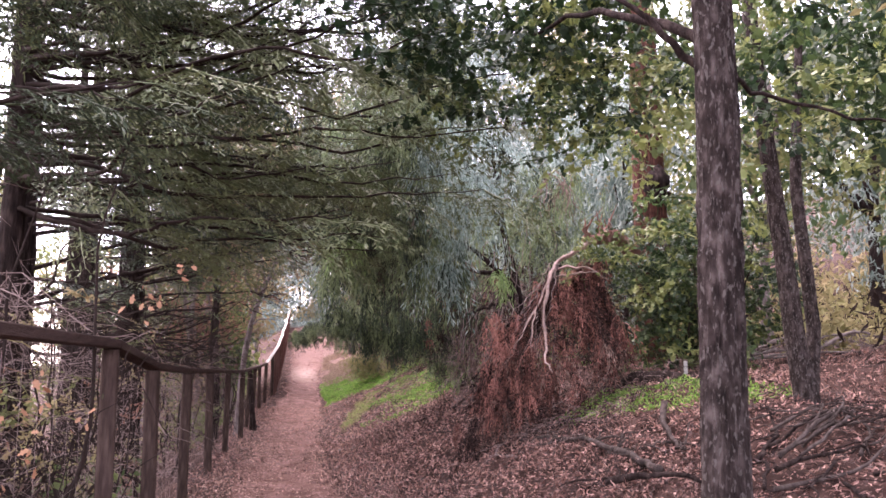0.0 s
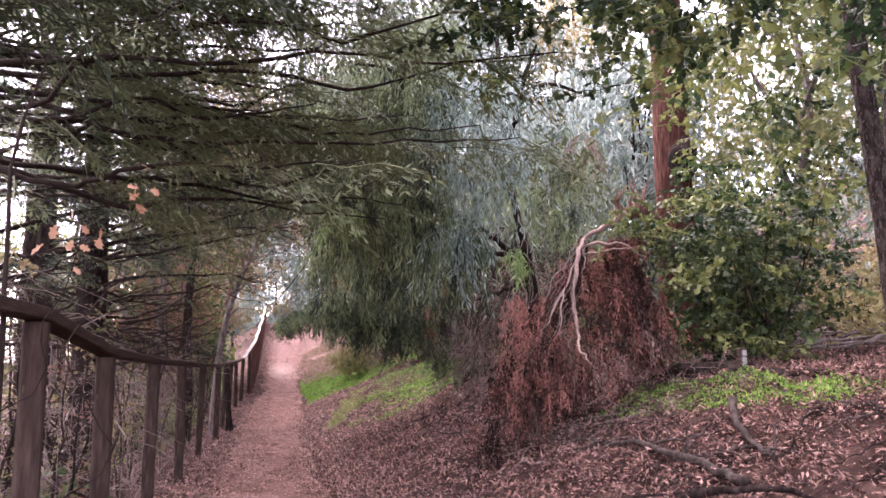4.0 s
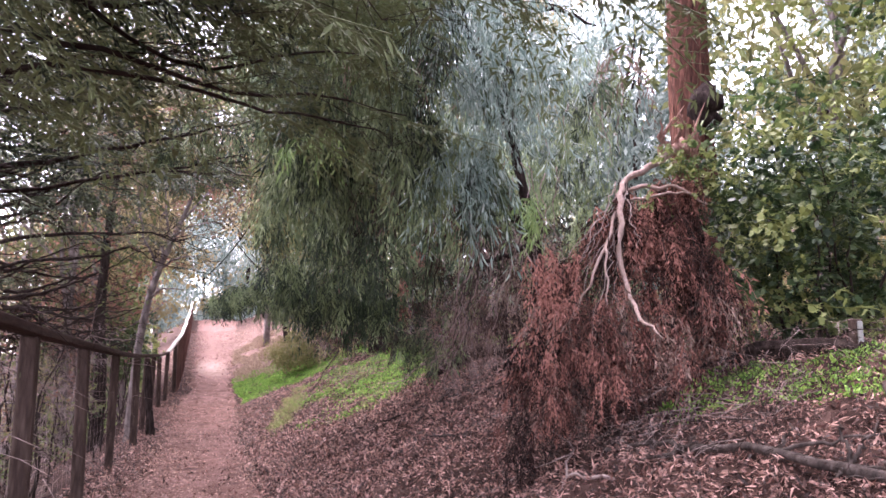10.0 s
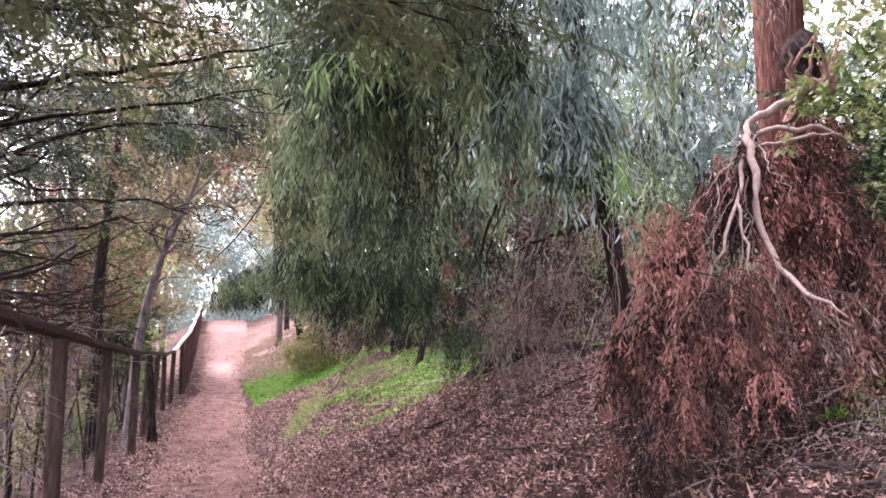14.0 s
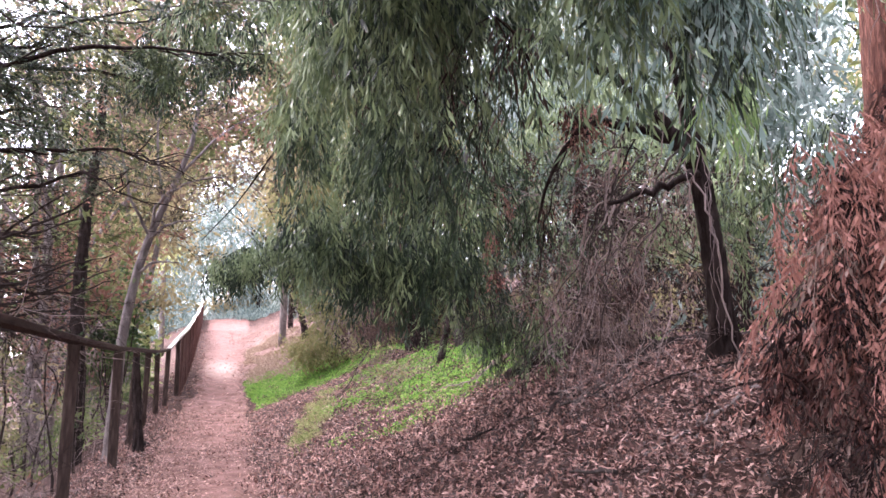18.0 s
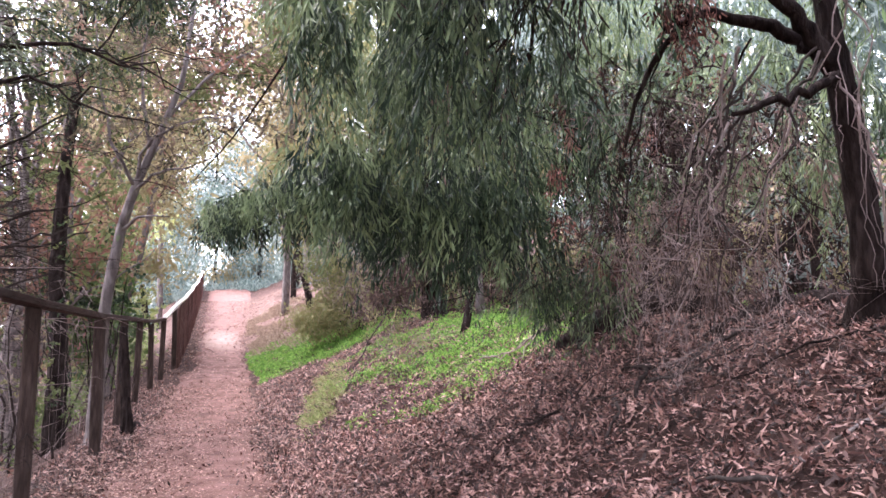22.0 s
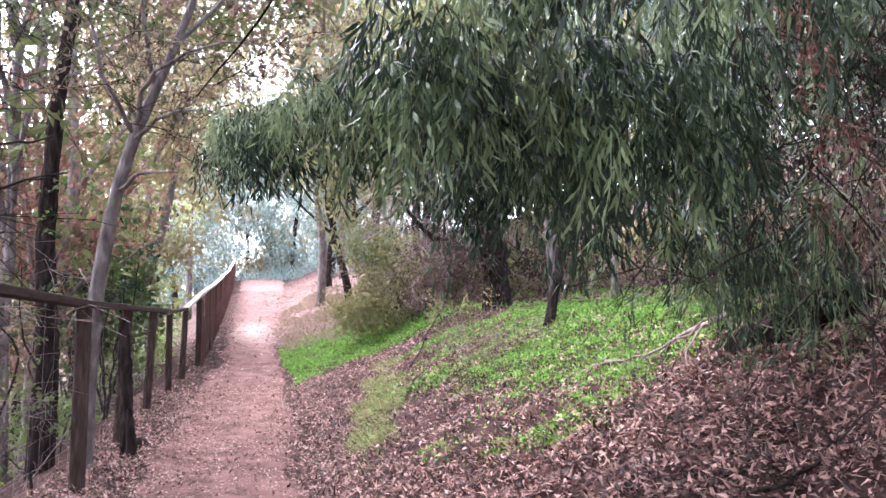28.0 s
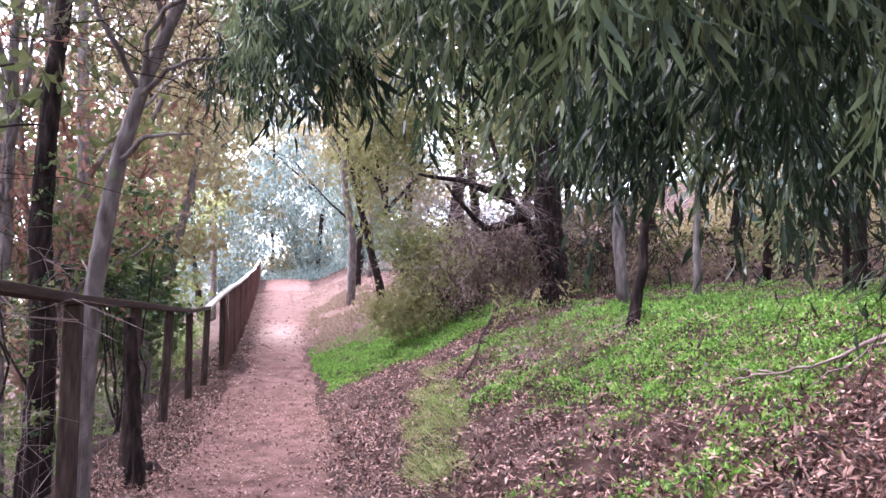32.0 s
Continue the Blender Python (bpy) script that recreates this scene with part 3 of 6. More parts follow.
# red-brown boards close the far stretch of the fence
board = box_mesh("board", 0.022, 0.14, 1.0, M_BOARD, 0.004)
for k, y in enumerate(np.arange(30.2, 72.0, 0.158)):
    x, g = float(fence_x(y)) + 0.07, float(ground(float(fence_x(y)), y))
    top = rail_z(y) - 0.02 - 0.03 * rng.random()
    part("board", board, fence, Matrix.Translation((x + 1.1, y - 20, (top + g) / 2)) @ Euler((0, rng.normal() * 0.01, 0)).to_matrix().to_4x4() @ Matrix.Diagonal((1, 1, top - g + 0.06, 1)))
# loose wire strands between the near posts
wires = Build()
for a, c in zip(tops[:10], tops[1:11]):
    ga, gc = float(ground(a.x, a.y)), float(ground(c.x, c.y))
    for k in (0.12, 0.25, 0.38, 0.51, 0.64, 0.77, 0.9):
        pa, pc = np.array((a.x - 0.06, a.y, ga + (a.z - ga) * k)), np.array((c.x - 0.06, c.y, gc + (c.z - gc) * k))
        wires.tube(sweep(pa, pc, 7, sag=0.02, wob=0.004) - np.array(fence.location), 0.0013, 3, cap=False)
    for k in np.arange(0.15, 1.0, 0.3 / (c - a).length):
        q = a.lerp(c, float(k))
        wires.tube(np.array([(q.x - 0.063, q.y, ga + (gc - ga) * k + 0.05), (q.x - 0.063, q.y, q.z - 0.05)]) - np.array(fence.location), 0.0011, 3, cap=False)
part("fence_wire", wires.mesh("fence_wire", M_GREYTWIG), fence, label="thin rusty stock wire mesh", kind="stuff")

# ---- weeping gum tree beside the trail ----
gum = thing("weeping_gum_tree", (4.5, 14.1, float(ground(4.5, 14.1))), "eucalyptus tree with weeping grey-green leaves hanging over the trail", "tree")
gz = gum.location.z
trunk(gum, [(4.3, 13.75, gz - 0.2), (4.22, 13.65, gz + 0.12), (4.16, 13.6, 1.25), (4.13, 13.6, 1.6), (4.07, 13.6, 2.05), (4.0, 13.6, 2.45), (3.94, 13.6, 2.8), (3.86, 13.6, 3.2), (3.77, 13.6, 3.5), (3.6, 13.5, 4.6), (3.4, 13.3, 6.2)], [0.18, 0.112, 0.094, 0.088, 0.082, 0.078, 0.062, 0.054, 0.05, 0.045, 0.03], M_BARK, sides=30, rough=0.03, furrow=0.24)
for pts, r in (([(3.98, 13.62, 2.45), (3.82, 13.62, 2.65), (3.7, 13.62, 2.8), (3.5, 13.65, 2.99), (3.23, 13.65, 3.17), (2.92, 13.7, 3.32), (2.3, 14.2, 3.8), (1.4, 15.0, 4.2)], [0.062, 0.056, 0.05, 0.045, 0.04, 0.035, 0.028, 0.018]),
               ([(4.0, 13.75, 2.6), (3.92, 13.85, 2.72), (3.71, 13.85, 2.81), (3.4, 13.85, 2.8), (3.18, 13.85, 2.84), (3.04, 13.9, 2.76), (2.9, 14.1, 2.45), (2.82, 14.2, 2.0)], [0.055, 0.052, 0.046, 0.038, 0.032, 0.024, 0.018, 0.01]),
               ([(3.92, 13.5, 2.34), (3.78, 13.4, 2.32), (3.59, 13.4, 2.22), (3.32, 13.4, 2.13), (3.05, 13.4, 2.03)], [0.036, 0.034, 0.03, 0.024, 0.014]),
               ([(3.05, 14.0, 2.85), (3.02, 14.2, 2.4), (2.92, 14.3, 2.0), (2.9, 14.4, 1.5)], [0.008, 0.007, 0.006, 0.003]),
               ([(3.6, 13.9, 2.72), (3.5, 14.1, 2.4), (3.35, 14.2, 2.05), (3.3, 14.3, 1.6), (3.2, 14.3, 1.2)], [0.008, 0.007, 0.006, 0.005, 0.002]),
               ([(3.65, 13.3, 3.6), (3.0, 12.6, 4.3), (2.0, 11.6, 4.8), (0.9, 10.8, 4.6)], [0.06, 0.05, 0.035, 0.015]),
               ([(3.6, 13.3, 4.4), (3.5, 12.2, 5.2), (3.3, 11.2, 5.2)], [0.05, 0.035, 0.015]),
               ([(1.4, 15.0, 4.2), (0.6, 15.7, 4.4), (-0.1, 16.2, 4.4), (-0.6, 16.4, 4.1)], [0.02, 0.014, 0.009, 0.004]),
               ([(1.4, 15.0, 4.2), (0.9, 15.8, 3.2), (0.5, 16.4, 2.5), (0.1, 16.8, 2.1)], [0.018, 0.011, 0.007, 0.004]),
               ([(2.4, 14.4, 4.0), (2.2, 15.4, 3.2), (1.9, 16.3, 2.5), (1.4, 16.9, 2.2)], [0.022, 0.018, 0.012, 0.006]),
               ([(2.4, 14.4, 4.0), (2.7, 15.4, 3.1), (2.8, 16.2, 2.3)], [0.022, 0.014, 0.006]),
               ([(3.5, 13.3, 5.0), (4.3, 13.6, 5.6), (5.2, 14.0, 5.6)], [0.05, 0.035, 0.015])):
    trunk(gum, pts, r, M_BARK, "limb", 8)


def in_gum(n, want, per=6, loose=0.17):
    """Points for sprays, gathered in tufts as branchlets carry them."""
    out = []
    while len(out) < n:
        x, y, z = rng.uniform(-0.3, 4.9), rng.uniform(9.9, 17.3), rng.uniform(1.6, 7.0)
        if want(x, y, z) and not (x < 1.5 and y < 15.5 and z < 3.1):
            for i in range(per):
                out.append((x + rng.normal() * loose, y + rng.normal() * loose, z + rng.normal() * 0.22))
    return out[:n]


def curtain(x, y, z):
    """Where the weeping foliage hangs; z is the top of a spray."""
    if ((x - 2.2) / 2.6) ** 2 + ((y - 13.6) / 3.4) ** 2 + (max(0, z - 4) / 3) ** 2 > 1:
        return False
    if x < 0.55 + max(0, z - 2.4) * 0.3 or y > 15.5 and z < 2.6:
        return False
    if x > 1.7 and y < 11.7 and rng.random() < 0.75:
        return False
    if x > 1.7 and y > 11.7 and z > 2.8 and rng.random() < 0.55:
        return False
    if x > 2.1 and y < 13.5 and z > 2.8 and rng.random() < 0.85:
        return False
    if x > 2.5 and y > 11.7 and rng.random() < 0.7:
        return False
    if x > 2.55 and y > 11.6 and z < 4.1:
        return False
    if y > 14.9 and x < 1.45 and z > 1.85 + 0.63 * max(0, x - 0.2):
        return False
    low = np.interp(y, [9.9, 11.5, 14, 15.2, 16, 17.3], [3.0, 2.85, 2.75, 2.4, 2.1, 2.1]) + max(0, 0.9 - x) * 0.25
    return z > low


def hem(n, x0, x1):
    """Tops of the sprays that make the even lower edge of the foliage."""
    out = []
    while len(out) < n:
        x, y = rng.uniform(x0, x1), rng.uniform(15.5, 16.9)
        low = float(np.interp(x, [-0.1, 0.5, 1.3, 1.9, 3.0], [1.5, 1.37, 1.3, 1.13, 1.08]))
        for i in range(6):
            top = low + 0.62 + abs(rng.normal()) * 0.3 * min(1, max(0.12, (x - 0.1) / 0.9))
            out.append((x + rng.normal() * 0.1, y + rng.normal() * 0.12, min(top, 1.58 + 0.7 * x)))
    return out[:n]


sprays(gum, in_gum(180, curtain), GUM, pitch=(-0.12, 0.12))
sprays(gum, hem(66, 0.6, 2.7) + hem(36, 0.55, 1.4) + hem(36, 1.6, 2.8), GUM_SMALL, pitch=(-0.15, 0.15), size=(0.85, 1.1))
sprays(gum, [(x, rng.uniform(15.7, 16.7), 1.72 + 0.33 * max(0, x) + rng.normal() * 0.05) for x in rng.uniform(0.12, 0.8, 56)], GUM_SMALL, pitch=(-0.2, 0.2), size=(0.4, 0.62))
# tufts that hang over the trail from the high limb
for cx, cy, cz in ((-0.55, 16.3, 3.95), (-0.3, 16.4, 3.85), (0.1, 16.2, 4.1), (-0.1, 15.8, 4.3), (0.35, 15.9, 4.2)):
    sprays(gum, [(cx + rng.normal() * 0.1, cy + rng.normal() * 0.12, cz + rng.normal() * 0.12) for i in range(7)], GUM_SMALL, pitch=(-0.15, 0.15), size=(0.8, 1.2))


def bunches(n, per, x, y, z, loose=0.13):
    """Spray points gathered in bunches within a box, so that dark gaps stay between them."""
    out = []
    for i in range(n):
        c = (rng.uniform(*x), rng.uniform(*y), rng.uniform(*z))
        out += [(c[0] + rng.normal() * loose, c[1] + rng.normal() * loose, c[2] + rng.normal() * 0.2) for k in range(per)]
    return out


def join_sprays(name, tree, pts, meshes, size=(0.8, 1.25), pitch=(-0.1, 0.1), yaw=None, label=""):
    """The rest of a crown, as one mesh."""
    V, F, n = [], [], 0
    data = []
    for me in meshes:
        v = np.empty(len(me.vertices) * 3)
        me.vertices.foreach_get("co", v)
        data.append((v.reshape(-1, 3), [list(p.vertices) for p in me.polygons]))
    for p in pts:
        v, f = data[int(rng.integers(len(data)))]
        m = spin(rel(tree, p), None if yaw is None else yaw(p), rng.uniform(*pitch), rng.normal() * 0.15, rng.uniform(*size))
        mm = np.array(m)
        V.append(v @ mm[:3, :3].T + mm[:3, 3])
        F += [[i + n for i in q] for q in f]
        n += len(v)
    me = mesh(name, np.concatenate(V), F, meshes[0].materials[0])
    return part(name, me, tree, label=label, kind="stuff")


join_sprays("crown", gum, in_gum(330, curtain, 7), GUM_FAR)
# extra high sprays, added to shade the leaves that hang below
join_sprays("overhead_crown", gum, [(rng.uniform(0.4, 2.6), rng.uniform(12.4, 17.5), rng.uniform(4.6, 7.4)) for i in range(100)], GUM_FAR, (1.0, 1.6))
join_sprays("back_crown", gum, [(rng.uniform(2.7, 7.4), rng.uniform(16.4, 18.8), rng.uniform(2.6, 5.4)) for i in range(150)], GUM_FAR)
sprays(gum, bunches(14, 6, (0.65, 2.1), (11.4, 13.4), (2.9, 4.6)), GUM, size=(0.7, 1.05))
sprays(gum, bunches(9, 3, (0.7, 2.2), (11.6, 14.2), (2.8, 4.4), 0.08), DRY, "dry_spray", size=(0.5, 0.9))
join_sprays("near_crown", gum, bunches(11, 6, (0.65, 2.1), (11.6, 13.6), (3.0, 4.8)), GUM_FAR, (0.7, 1.1))
join_sprays("leaning_crown", gum, bunches(15, 7, (0.7, 1.9), (14.0, 15.6), (3.1, 5.2)), GUM_FAR)
join_sprays("lower_crown", gum, hem(20, 0.8, 2.9) + [(rng.uniform(1.45, 2.7), rng.uniform(15.2, 17.0), rng.uniform(2.4, 3.4)) for i in range(20)], GUM_FAR)
# a bright tuft drooping beside the trail
sprays(gum, [(0.78 + rng.normal() * 0.12, 14.2 + rng.normal() * 0.14, 2.75 + rng.normal() * 0.14) for i in range(12)], GUM, pitch=(-0.1, 0.1), size=(0.8, 1.1))
join_sprays("trail_crown", gum, bunches(6, 6, (0.35, 0.95), (13.4, 15.4), (4.1, 5.3)), GUM_FAR, (0.8, 1.2))
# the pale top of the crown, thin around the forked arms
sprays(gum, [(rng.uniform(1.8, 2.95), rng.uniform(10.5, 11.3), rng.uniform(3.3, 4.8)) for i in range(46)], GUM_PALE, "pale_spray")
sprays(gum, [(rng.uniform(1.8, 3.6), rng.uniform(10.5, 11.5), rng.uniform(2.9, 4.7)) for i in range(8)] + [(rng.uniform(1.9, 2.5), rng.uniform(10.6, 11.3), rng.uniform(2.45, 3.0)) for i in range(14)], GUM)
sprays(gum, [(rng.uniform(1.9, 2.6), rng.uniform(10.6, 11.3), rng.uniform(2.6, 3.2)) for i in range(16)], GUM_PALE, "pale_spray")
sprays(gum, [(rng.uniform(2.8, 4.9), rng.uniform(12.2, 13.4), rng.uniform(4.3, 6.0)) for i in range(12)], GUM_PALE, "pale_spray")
sprays(gum, [(rng.uniform(5.2, 6.6), rng.uniform(14.8, 15.8), rng.uniform(1.8, 3.6)) for i in range(28)], GUM, size=(0.9, 1.4))
sprays(gum, [(rng.uniform(4.0, 5.2), rng.uniform(13.2, 14.2), rng.uniform(3.4, 4.6)) for i in range(22)], GUM, size=(0.7, 1.0))
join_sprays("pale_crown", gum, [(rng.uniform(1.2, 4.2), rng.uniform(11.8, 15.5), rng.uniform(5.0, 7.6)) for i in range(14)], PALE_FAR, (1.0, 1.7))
join_sprays("top_crown", gum, [(rng.uniform(0.2, 2.2), rng.uniform(12.5, 16.5), rng.uniform(5.2, 8.0)) for i in range(44)], GUM_FAR, (1.0, 1.7))
sprays(gum, [(3.4 + rng.normal() * 0.12, 12.3 + rng.normal() * 0.12, 2.6 + rng.normal() * 0.08) for i in range(5)], LIME, "lime_spray")
# ordinary gum leaves catching light, which is put into the lime colour
sprays(gum, [(0.79 + rng.normal() * 0.09, 11.06 + rng.normal() * 0.09, 2.95 + rng.normal() * 0.12) for i in range(2)], LIME, "lime_spray")
sprays(gum, [(rng.uniform(3.2, 4.7), rng.uniform(14.6, 16.3), rng.uniform(1.5, 3.0)) for i in range(34)], DRY, "dry_spray", pitch=(-0.3, 0.3), size=(0.5, 0.9))
sprays(gum, [(rng.uniform(2.6, 4.2), rng.uniform(14.2, 16.0), rng.uniform(1.4, 2.9)) for i in range(30)], DEAD, "withered_spray", pitch=(-0.3, 0.3), size=(0.35, 0.65))
sprays(gum, [(rng.uniform(2.5, 4.2), rng.uniform(15.2, 16.8), rng.uniform(2.15, 3.5)) for i in range(36)], GUM)
join_sprays("dry_curtain", gum, [(rng.uniform(3.7, 5.3), rng.uniform(14.6, 17.0), rng.uniform(1.5, 3.0)) for i in range(26)], DRY_FAR, (0.5, 1.0), (-0.5, 0.5))
join_sprays("dry_thatch", gum, [(rng.uniform(4.0, 7.2), rng.uniform(15.6, 18.4), rng.uniform(0.9, 3.4)) for i in range(95)], C_DRY, (0.5, 1.1))
sprays(gum, in_gum(54, curtain, 3), DRY, "dry_spray")
join_sprays("dead_twig_tangle", gum, [(rng.uniform(3.2, 4.8), rng.uniform(14.5, 16.4), rng.uniform(1.0, 2.8)) for i in range(60)], BARE_GREY, pitch=(-1.2, 1.5))
join_sprays("dark_twig_tangle", gum, [(rng.uniform(2.6, 5.0), rng.uniform(14.3, 17.0), rng.uniform(0.9, 2.9)) for i in range(90)], BARE, pitch=(-1.3, 1.5))
for i in range(14):
    p = np.array((rng.uniform(2.9, 4.6), rng.uniform(11.8, 14.2), rng.uniform(3.0, 4.8)))
    trunk(gum, sweep(p, p + np.array((rng.normal() * 0.25, rng.normal() * 0.2, -rng.uniform(0.8, 1.7))), 6, wob=0.08), np.linspace(0.009, 0.003, 6), M_GREYTWIG, "hanging_twig", 4, 0, "pale bare hanging twig")
trunk(gum, [(3.78, 13.48, 2.4), (3.82, 13.4, 2.3), (3.84, 13.3, 2.13), (3.83, 13.22, 1.86), (3.88, 13.2, 1.68), (3.88, 13.2, 1.4), (3.94, 13.2, 1.12), (4.0, 13.18, 0.86), (4.05, 13.1, 0.7)], [0.006, 0.008, 0.008, 0.009, 0.008, 0.008, 0.007, 0.007, 0.004], M_GREYTWIG, "bark_strip", 5, 0, "pale peeled strip of bark")
for i in range(6):
    p = np.array((3.95 + rng.normal() * 0.12, 13.42 + rng.normal() * 0.03, rng.uniform(2.2, 2.6)))
    trunk(gum, sweep(p, p + np.array((rng.normal() * 0.1, -0.1, -rng.uniform(0.5, 1.2))), 6, wob=0.02), np.linspace(0.004, 0.002, 6), M_GREYTWIG, "bark_strip", 4, 0, "pale peeled strip of bark")
# withered leaves round the bent limb, and dead twigs propped between it and the bank
sprays(gum, [(3.1 + rng.normal() * 0.1, 13.85 + rng.normal() * 0.1, 2.92 + rng.normal() * 0.08) for i in range(9)], DEAD, "withered_spray", pitch=(-0.3, 0.3), size=(0.5, 0.8))
for i in range(14):
    p = np.array((rng.uniform(3.2, 3.9), rng.uniform(13.5, 13.9), rng.uniform(2.1, 2.6)))
    trunk(gum, sweep(p, p + np.array((-rng.uniform(0.2, 0.8), rng.uniform(-0.1, 0.5), -rng.uniform(0.8, 1.5))), 6, wob=0.05), np.linspace(0.012, 0.004, 6), M_BRANCH if i % 2 else M_GREYTWIG, "hanging_twig", 4, 0, "crooked dead hanging twig")
sprays(gum, [(rng.uniform(2.9, 3.6), rng.uniform(13.5, 14.3), rng.uniform(1.1, 1.55)) for i in range(20)], DRY, "dry_spray", pitch=(-0.4, 0.4), size=(0.4, 0.65))
join_sprays("grey_twig_brush", gum, [(rng.uniform(2.85, 3.7), rng.uniform(13.5, 14.4), rng.uniform(0.75, 1.4)) for i in range(50)], BARE_GREY, (0.4, 0.7), (-1.3, 1.3))

sprays(gum, [(3.55 + rng.normal() * 0.22, 16.5 + rng.normal() * 0.25, rng.uniform(1.3, 1.9)) for i in range(16)], GUM)
# foliage that droops to the bank at the edge of the weeds
sprays(gum, [(3.1 + rng.normal() * 0.2, 16.45 + rng.normal() * 0.2, rng.uniform(1.1, 1.5)) for i in range(18)], GUM, pitch=(-0.5, 0.5), size=(0.6, 0.85))

# ---- broken, withered limb ----
dead = thing("broken_limb", (3.9, 11.1, float(ground(3.9, 11.1))), "snapped tree limb with withered red-brown leaves heaped to the ground", "branch")


def heap_shape(t):
    """Middle and half width of the heap, from its top (t = 0) to the ground (t = 1)."""
    return float(np.interp(t, [0, 0.2, 0.6, 1], [4.15, 4.2, 3.8, 3.7])), float(np.interp(t, [0, 0.2, 0.45, 0.6, 1], [0.18, 0.42, 0.64, 0.8, 1.05]))


# bunches of leaves hang over the heap's side, more of them low down
LUMPS = []
for i in range(92):
    t, a = rng.uniform(0.05, 1.0) ** 0.75, rng.uniform(-1.9, 1.9)
    c, w = heap_shape(t)
    w *= rng.uniform(0.75, 1.08)
    LUMPS.append((t, c + w * math.sin(a), 11.45 - 0.62 * t - 0.75 * w * math.cos(a)))

for i in range(18):
    LUMPS.append((rng.uniform(0.03, 0.5), rng.uniform(4.1, 4.6), rng.uniform(10.85, 11.3)))


FRINGE = [(rng.uniform(2.35, 3.5), rng.uniform(10.3, 11.7)) for i in range(16)]


def fringe_points(n):
    """Grey withered trails that spread from the heap's foot towards the trail."""
    out = []
    while len(out) < n:
        x, y = FRINGE[int(rng.integers(len(FRINGE)))]
        x, y = x + rng.normal() * 0.14, y + rng.normal() * 0.14
        if x < 0.3 + 0.86 * (y - 8.4):
            continue
        out.append((x, y, float(ground(x, y)) + 0.38 + rng.random() ** 2 * (0.25 + max(0, x - 2.3) * 0.75)))
    return out


def heap_points(n, skirt=False):
    out = []
    while len(out) < n:
        t, x, y = LUMPS[int(rng.integers(len(LUMPS)))]
        if skirt and t < 0.6:
            continue
        x, y = x + rng.normal() * 0.07, y + rng.normal() * 0.07
        if x > 4.55 + 0.2 * t:
            continue
        g = float(ground(x, y))
        z = 2.75 + (g + 0.5 - 2.75) * t + rng.normal() * 0.07
        out.append((x, y, max(z, g + 0.4)))
    return out


sprays(dead, heap_points(330), DEAD, "withered_spray", size=(0.5, 0.85))
sprays(dead, heap_points(40, True), DRY, "grey_withered_spray", size=(0.5, 0.8))
sprays(dead, fringe_points(72), DEAD, "withered_spray", size=(0.35, 0.6))
sprays(dead, fringe_points(16), DRY, "grey_withered_spray", size=(0.4, 0.6))
join_sprays("grey_tangle", dead, [(x, rng.uniform(10.6, 8.1 + x / 0.86), rng.uniform(1.1, 1.95)) for x in rng.uniform(2.8, 3.6, 34)], DEAD_FAR, (0.5, 0.85))
join_sprays("fringe_twig_tangle", dead, fringe_points(80), BARE, size=(0.4, 0.8), pitch=(0.2, 1.4))
join_sprays("withered_leaves", dead, heap_points(170), DEAD_FAR, size=(0.45, 0.75), pitch=(-0.2, 0.2))
join_sprays("grey_withered_leaves", dead, heap_points(30, True), DRY_FAR, size=(0.5, 0.8), pitch=(-0.2, 0.2))
join_sprays("twig_tangle", dead, heap_points(150), BARE, size=(0.5, 1.0), pitch=(0.3, 1.5))
join_sprays("ground_twig_tangle", dead, [(x, y, float(ground(x, y)) + rng.uniform(0.04, 0.22)) for x, y in zip(rng.uniform(3.0, 4.9, 70), rng.uniform(8.9, 10.2, 70))], BARE, (0.4, 0.9), (-0.15, 0.25))
join_sprays("pale_twig_tangle", dead, [(x, y, float(ground(x, y)) + rng.uniform(0.05, 0.25)) for x, y in zip(rng.uniform(3.0, 4.9, 40), rng.uniform(8.9, 10.2, 40))], BARE_GREY, (0.4, 0.9), (-0.3, 0.1))
for pts, r in (([(4.5, 11.2, 3.05), (4.2, 11.25, 2.86), (3.93, 11.25, 2.7), (3.72, 10.97, 2.46), (3.54, 10.7, 2.07), (3.52, 10.62, 1.72), (3.45, 10.38, 1.42), (3.28, 9.92, 1.27), (3.32, 9.72, 1.12)], [0.042, 0.034, 0.031, 0.029, 0.026, 0.023, 0.019, 0.013, 0.005]),
               ([(3.9, 11.2, 2.62), (3.43, 10.75, 1.97), (3.15, 10.55, 1.55), (2.9, 10.7, 1.11)], [0.019, 0.014, 0.011, 0.005]),
               ([(3.9, 11.2, 2.58), (4.05, 10.95, 2.6), (4.22, 10.8, 2.57), (4.5, 10.7, 2.4)], [0.022, 0.02, 0.016, 0.008]),
               ([(3.85, 11.1, 2.45), (4.05, 10.8, 2.5), (4.31, 10.7, 2.5)], [0.016, 0.013, 0.007]),
               ([(3.43, 10.75, 1.97), (3.3, 10.5, 1.6), (3.27, 10.45, 1.35)], [0.012, 0.009, 0.004])):
    trunk(dead, pts, r, M_PALE_WOOD, "stripped_branch", 7, label="bare pale stripped branch")
for i in range(26):
    e = np.array((rng.uniform(2.7, 3.6), rng.uniform(10.3, 11.0), rng.uniform(1.0, 1.9)))
    trunk(dead, sweep((3.88 + rng.normal() * 0.05, 11.15, 2.6 + rng.normal() * 0.05), e, 6, wob=0.03), np.linspace(0.007, 0.002, 6), M_GREYTWIG if i % 2 else M_TWIG, "straight_twig", 4, 0)

